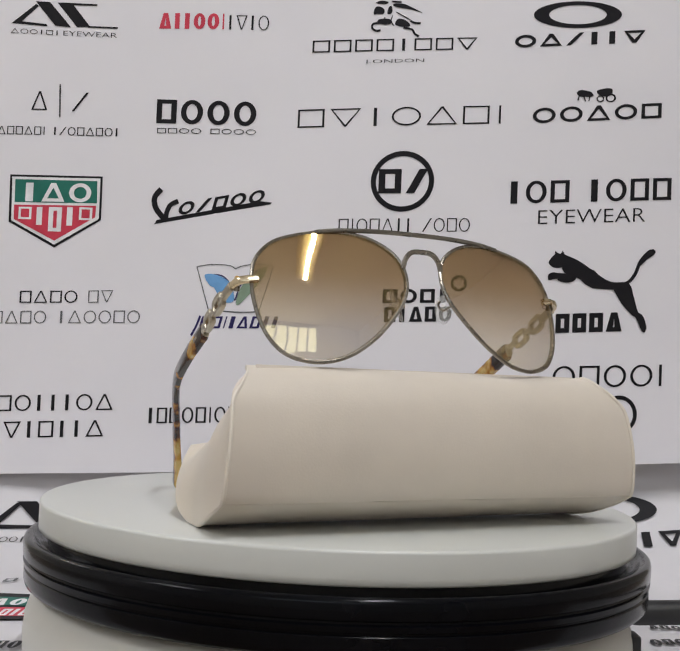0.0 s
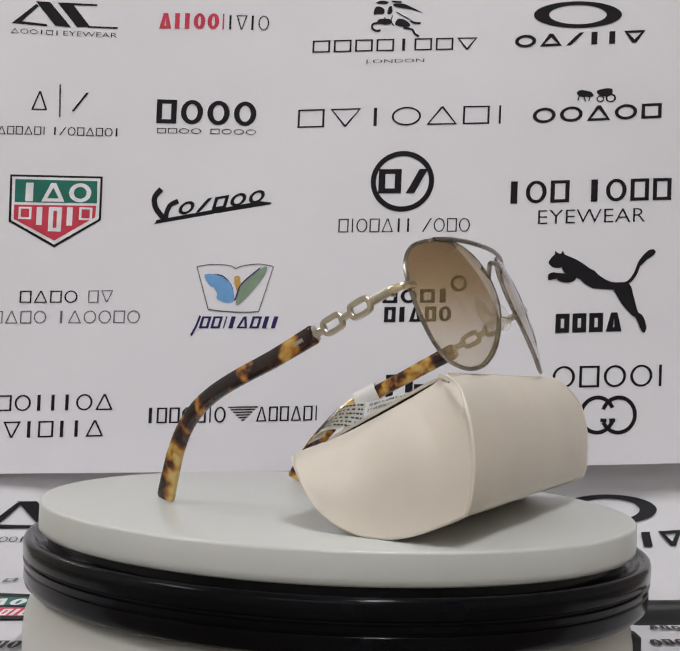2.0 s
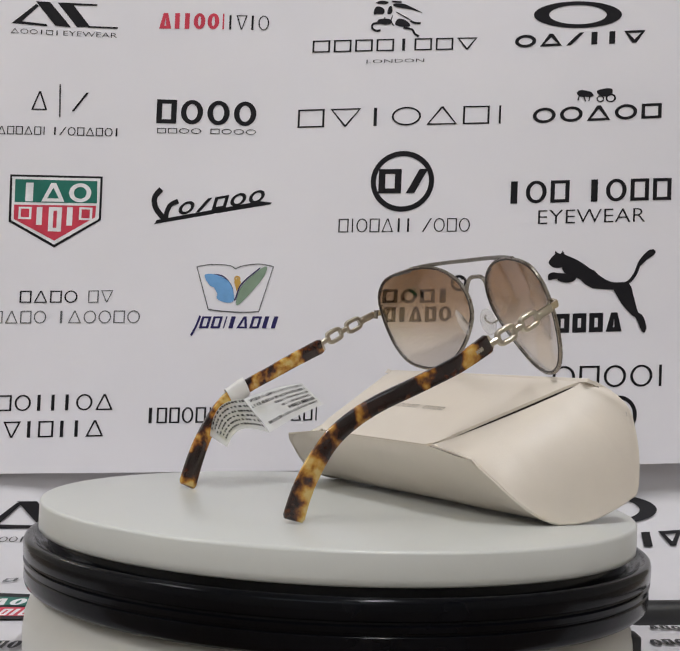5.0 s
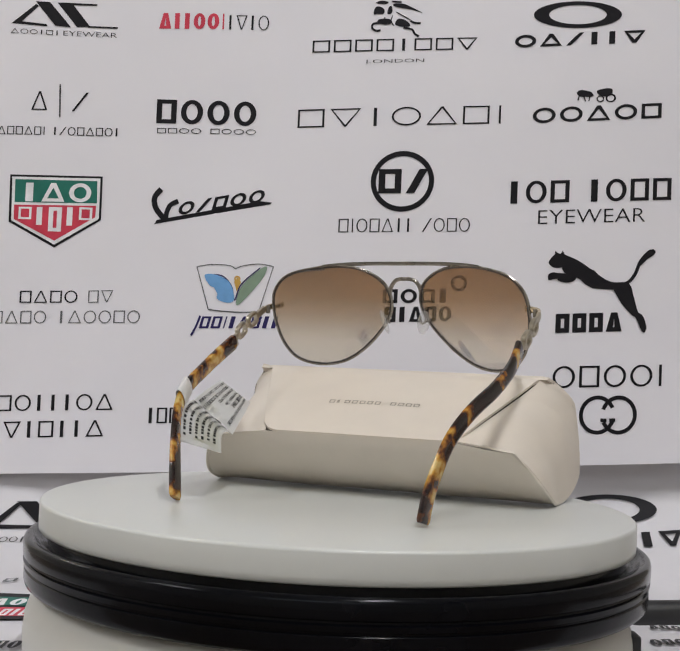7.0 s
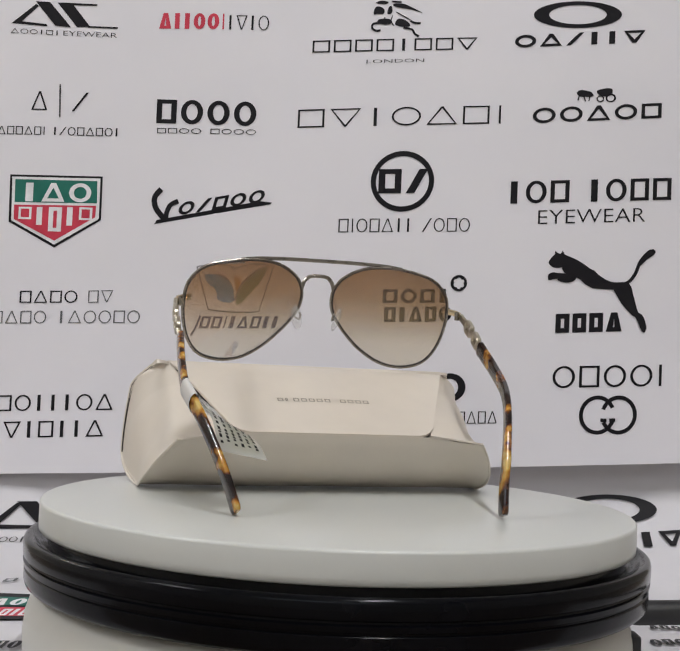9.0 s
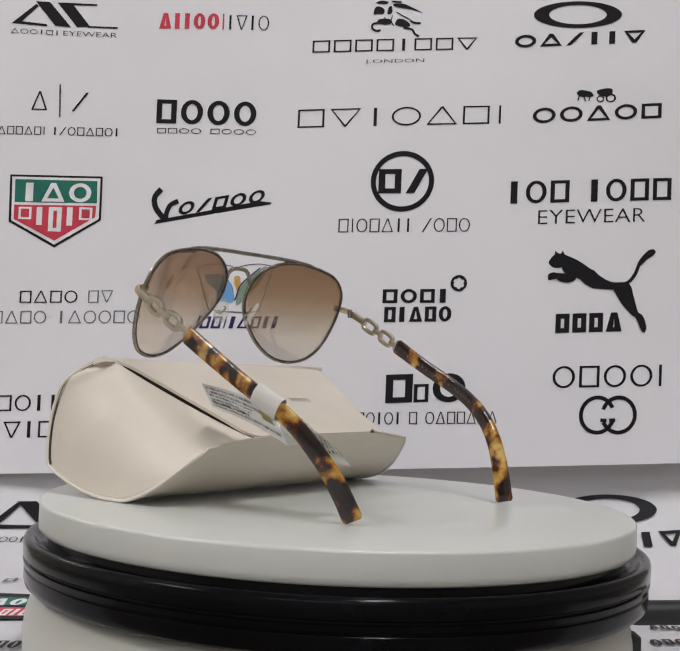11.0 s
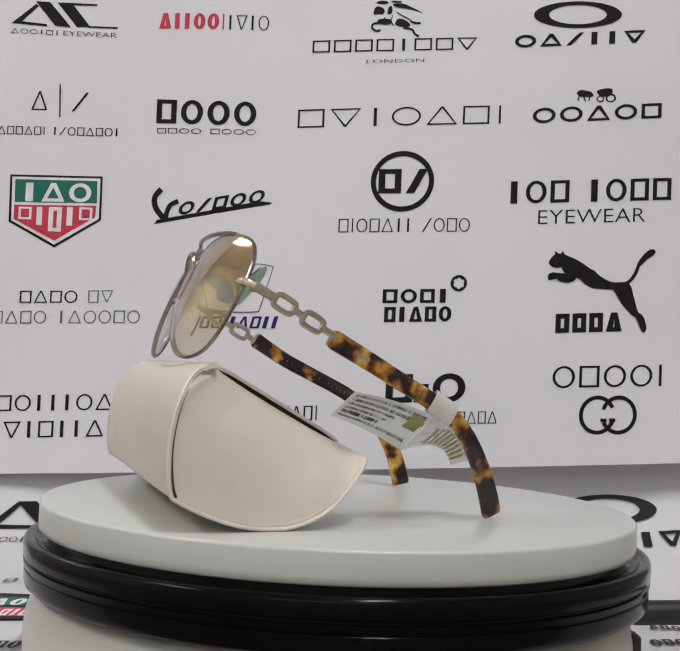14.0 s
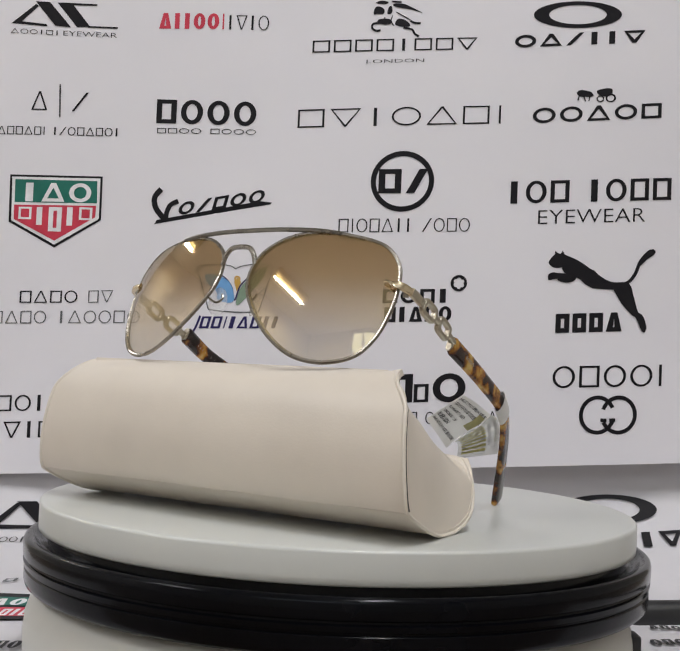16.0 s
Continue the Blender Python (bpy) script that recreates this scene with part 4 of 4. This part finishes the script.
    for b0 in (13.2, 24.0):
        cen = arm_at(b0)
        t = (arm_at(b0 + 1) - arm_at(b0 - 1)).normalized()
        u = t.cross(Vector((1, 0, 0))).normalized()
        corners = ((1, 0.5), (0.68, 1), (-0.68, 1), (-1, 0.5), (-1, -0.5), (-0.68, -1), (0.68, -1), (1, -0.5))
        loop = [cen + t * (0.0039 * x) + u * (0.0024 * y) for x, y, z in spline([(x, y, 0) for x, y in corners], 4, closed=True)]
        part("chain_link", sweep(bmesh.new(), loop, (0.0012, 0.00105), closed=True, sides=8, side=(1, 0, 0), square=0.6), champagne, temple, "flat champagne metal chain link")
    bm = bmesh.new()
    for b0, b1 in ((7.6, 10.2), (16.2, 21.0), (26.9, 33.0)):
        sweep(bm, [arm_at(b0), arm_at(b1)], (0.0012, 0.0013), sides=8, side=(1, 0, 0), square=0.6)
    part("link_joint", bm, champagne, temple)
    if s > 0:
        line = ((69.7, 31.5, 68.0), (70.2, 45, 60.8), (70.3, 58, 53.6), (69.6, 71.3, 46.4), (66.6, 81.8, 40.0), (63.0, 89.5, 32.3), (58.7, 96.5, 22.3), (55.0, 101.6, 12.5), (51.5, 106.0, 1.5))
    else:
        line = ((69.8, 31.5, 69.4), (70.4, 38, 65.4), (70.8, 48.4, 59.4), (69.4, 64.9, 51.4), (66.4, 77, 45.2), (63.4, 86.2, 38.8), (60.6, 93.5, 31.2), (58.4, 98.8, 21.8), (56.4, 102.5, 12), (55.4, 105.2, 1.3))
    bar = spline([gl(s * x, y, z) for x, y, z in line], 6)
    n = len(bar)
    sizes = []
    for i in range(n):
        f = i / (n - 1)
        hgt = 3.85 - 0.5 * math.sin(math.pi * min(1, f * 1.25)) + (0.5 * max(0, f - 0.75) / 0.25)
        if i in (0, n - 1):
            hgt *= 0.84
        sizes.append(((1.55 if 0 < i < n - 1 else 1.2) / 1000, hgt / 1000))
    part("acetate_bar", sweep(bmesh.new(), bar, sizes, sides=14, side=(s * 1.0, 0.1, 0), square=0.62), tortoise if s > 0 else dark_tortoise, temple, "glossy tortoiseshell acetate temple bar")
    if s < 0:
        bm = bmesh.new()
        for k in range(7, 26):
            if k in (14, 19):
                continue
            q, t = bar[k], (bar[k + 1] - bar[k]).normalized()
            side = Vector((1, -0.1, 0)).normalized()
            up = t.cross(side).normalized()
            o = q + side * 0.00162
            bm.faces.new([bm.verts.new(o + t * x + up * y) for x, y in ((-0.0003, -0.0004), (-0.0001, -0.0004), (0.0002, 0.0004), (0.0, 0.0004))])
        part("printed_line", bm, ink_pale, temple, "small pale print inside the temple", smooth=False)
    bm = bmesh.new()
    for k in range(4, 15):
        f = 0.55 + 0.035 * k
        i = int(6 * f)
        q, t = bar[i].lerp(bar[i + 1], 6 * f - i), (bar[i + 1] - bar[i]).normalized()
        side = Vector((s, 0.1, 0)).normalized()
        up = t.cross(side).normalized()
        o = q + side * 0.00163
        tall = 0.0005 + 0.0002 * (k % 3)
        bm.faces.new([bm.verts.new(o + t * x + up * y) for x, y in ((-0.00022, -tall), (0.00010, -tall), (0.00022, tall), (-0.00010, tall))])
    part("stamped_line", bm, foil, temple, "dull gold stamped line", smooth=False)
    part("end_cap", sweep(bmesh.new(), [bar[0] + (bar[0] - bar[1]).normalized() * 0.0007, bar[0] + (bar[1] - bar[0]).normalized() * 0.0004], (0.00135, 0.0030), sides=10, side=(1, 0, 0), square=0.62), champagne, temple)
top_bar = spline([front(-40, 107.0, 0.3), front(-30, 108.3, 0.9), front(-15, 109.0, 1.2), front(0, 109.1, 1.2), front(15, 109.0, 1.2), front(30, 108.3, 0.9), front(40, 107.0, 0.3)], 6)
part("brow_bar", sweep(bmesh.new(), top_bar, (0.0010, 0.0009), sides=8), dim_reflection_metal, glasses, "slim straight metal brow bar, darkened for its dark reflection")
bridge = spline([front(-8.3, 95.0, 0), front(-7.0, 99.0, 1.6), front(-4.4, 101.6, 2.4), front(0, 102.1, 2.6), front(4.4, 101.6, 2.4), front(7.0, 99.0, 1.6), front(8.3, 95.0, 0)], 6)
part("bridge", sweep(bmesh.new(), bridge, (0.0010, 0.0010), sides=8), gunmetal, glasses)

# ---- the price tag looped on one temple ----
tag = new("price_tag")
tagged(tag, "white printed price tag looped round a tortoiseshell temple", "price tag")


def tag_at(s, t, lift=0.0):
    """s along the tag from its free end, t from its upper to its lower edge."""
    a, b, c, d = Vector((70.0, 41.5, 49.0)), Vector((57.6, 35.6, 39.2)), Vector((47.6, 68.3, 26.0)), Vector((64.0, 75, 40.5))
    q = a * (1 - s) * (1 - t) + b * (1 - s) * t + c * s * t + d * s * (1 - t)
    n = (d - a).cross(b - a).normalized()
    return (q + n * (1.3 * math.sin(math.pi * s) - 0.8 * math.sin(2 * math.pi * t) * s + lift) + OFF) / 1000


part("label", thick_grid(bmesh.new(), [[tag_at(i / 16, j / 10) for j in range(11)] for i in range(17)], lambda i, j: Vector((0.00012, 0, 0))), label_paper, tag, "white label with rows of small print")
for side in (0.25, -0.35):
    bm = bmesh.new()
    for r in range(6):
        t, s = 0.10 + 0.145 * r, 0.05
        rng = random.Random(40 + r)
        big = 1.9 if r == 4 else 1.0 + 0.25 * (r == 1)
        while s < (0.95, 0.97, 0.62, 0.58, 0.52, 0.93)[r]:
            # one to three bars to each unreadable letter
            wd, th = rng.uniform(0.013, 0.020) * big, rng.uniform(0.030, 0.040) * big ** 0.7
            for lo, hi in rng.choice((((0, 0.35), (0.65, 1)), ((0, 0.4),), ((0, 0.3), (0.5, 1.0)), ((0.3, 0.7),))):
                x0, x1 = s + wd * lo, s + wd * hi
                bm.faces.new([bm.verts.new(tag_at(x, y, side)) for x, y in ((x0, t - th), (x1, t - th), (x1, t + th), (x0, t + th))])
            if rng.random() < 0.6:
                y0 = t + th * rng.choice((-1.0, -0.2, 0.6))
                bm.faces.new([bm.verts.new(tag_at(x, y, side * 1.2)) for x, y in ((s, y0), (s + wd, y0), (s + wd, y0 + th * 0.4), (s, y0 + th * 0.4))])
            s += wd + rng.choice((0.006, 0.006, 0.006, 0.022))
    part("printed_line", bm, ink_black, tag, smooth=False)
part("film_loop", thick_grid(bmesh.new(), [[gl(68.3 + 2.1 * math.cos(k * math.pi / 9) - (b - 76.5) * 0.29, b + 2.2 * math.sin(k * math.pi / 9), 43.5 - (b - 76.5) * 0.58 + 4.1 * math.sin(k * math.pi / 9)) for k in range(19)] for b in (71.5, 74, 76.5, 79, 81.5)],
                             lambda i, j: Vector((0, 0, 0.00012))), frosted_film, tag, "pale film wrapped round the temple")
part("colour_square", thick_grid(bmesh.new(), [[tag_at(s, t, -0.5) for t in (0.12, 0.3, 0.5)] for s in (0.78, 0.86, 0.94)], lambda i, j: Vector((0.0001, 0, 0))), label_yellow, tag, "olive printed square")


def tail_at(s, t):
    a, b, c, d = Vector((64.0, 75, 40.5)), Vector((47.6, 68.3, 26.0)), Vector((38.4, 92.9, 19.8)), Vector((57.7, 93.7, 23.4))
    q = a * (1 - s) * (1 - t) + b * (1 - s) * t + c * s * t + d * s * (1 - t)
    return (q + Vector((0, 4.0 * math.sin(math.pi * s), 4.5 * math.sin(math.pi * s))) + OFF) / 1000


part("tail", thick_grid(bmesh.new(), [[tail_at(i / 10, j / 4) for j in range(5)] for i in range(11)], lambda i, j: Vector((0.0001, 0, 0.0001))), tail_film, tag, "curled clear tail of the tag")
bm = bmesh.new()
for k in range(9):
    s = 0.22 + 0.08 * k
    bm.faces.new([bm.verts.new(tail_at(x, y) + Vector((0.0, -0.0004, -0.0004))) for x, y in ((s, 0.3), (s + 0.045, 0.3), (s + 0.045, 0.9), (s, 0.9))])
part("tail_print", bm, label_yellow, tag, smooth=False)
bm = bmesh.new()
for r in range(6):
    t, s = 0.1 + 0.15 * r, 0.02
    while s < 0.9:
        wd = random.uniform(0.025, 0.055)
        bm.faces.new([bm.verts.new(tail_at(x, y) + Vector((0.0001, 0.0004, 0.0006))) for x, y in ((s, t - 0.03), (s + wd, t - 0.03), (s + wd, t + 0.03), (s, t + 0.03))])
        s += wd + random.choice((0.014, 0.014, 0.04))
part("printed_line", bm, ink_black, tag, smooth=False)


def motions():
    """The platter turns steadily and carries the case, the sunglasses and their tag."""
    times = [0.5 * k for k in range(33)]
    walk(platter, [(t, pose(0.0006, 0, -TABLE, 0, 0, TURN * t)) for t in times])
    walk(case, [(t, pose(0, 0, 0, 0, 0, 29.1 + TURN * t)) for t in times])
    for thing in (glasses, tag):
        walk(thing, [(t, pose(0, 0, 0, 0, 0, 25.54 + TURN * t)) for t in times])


motions()
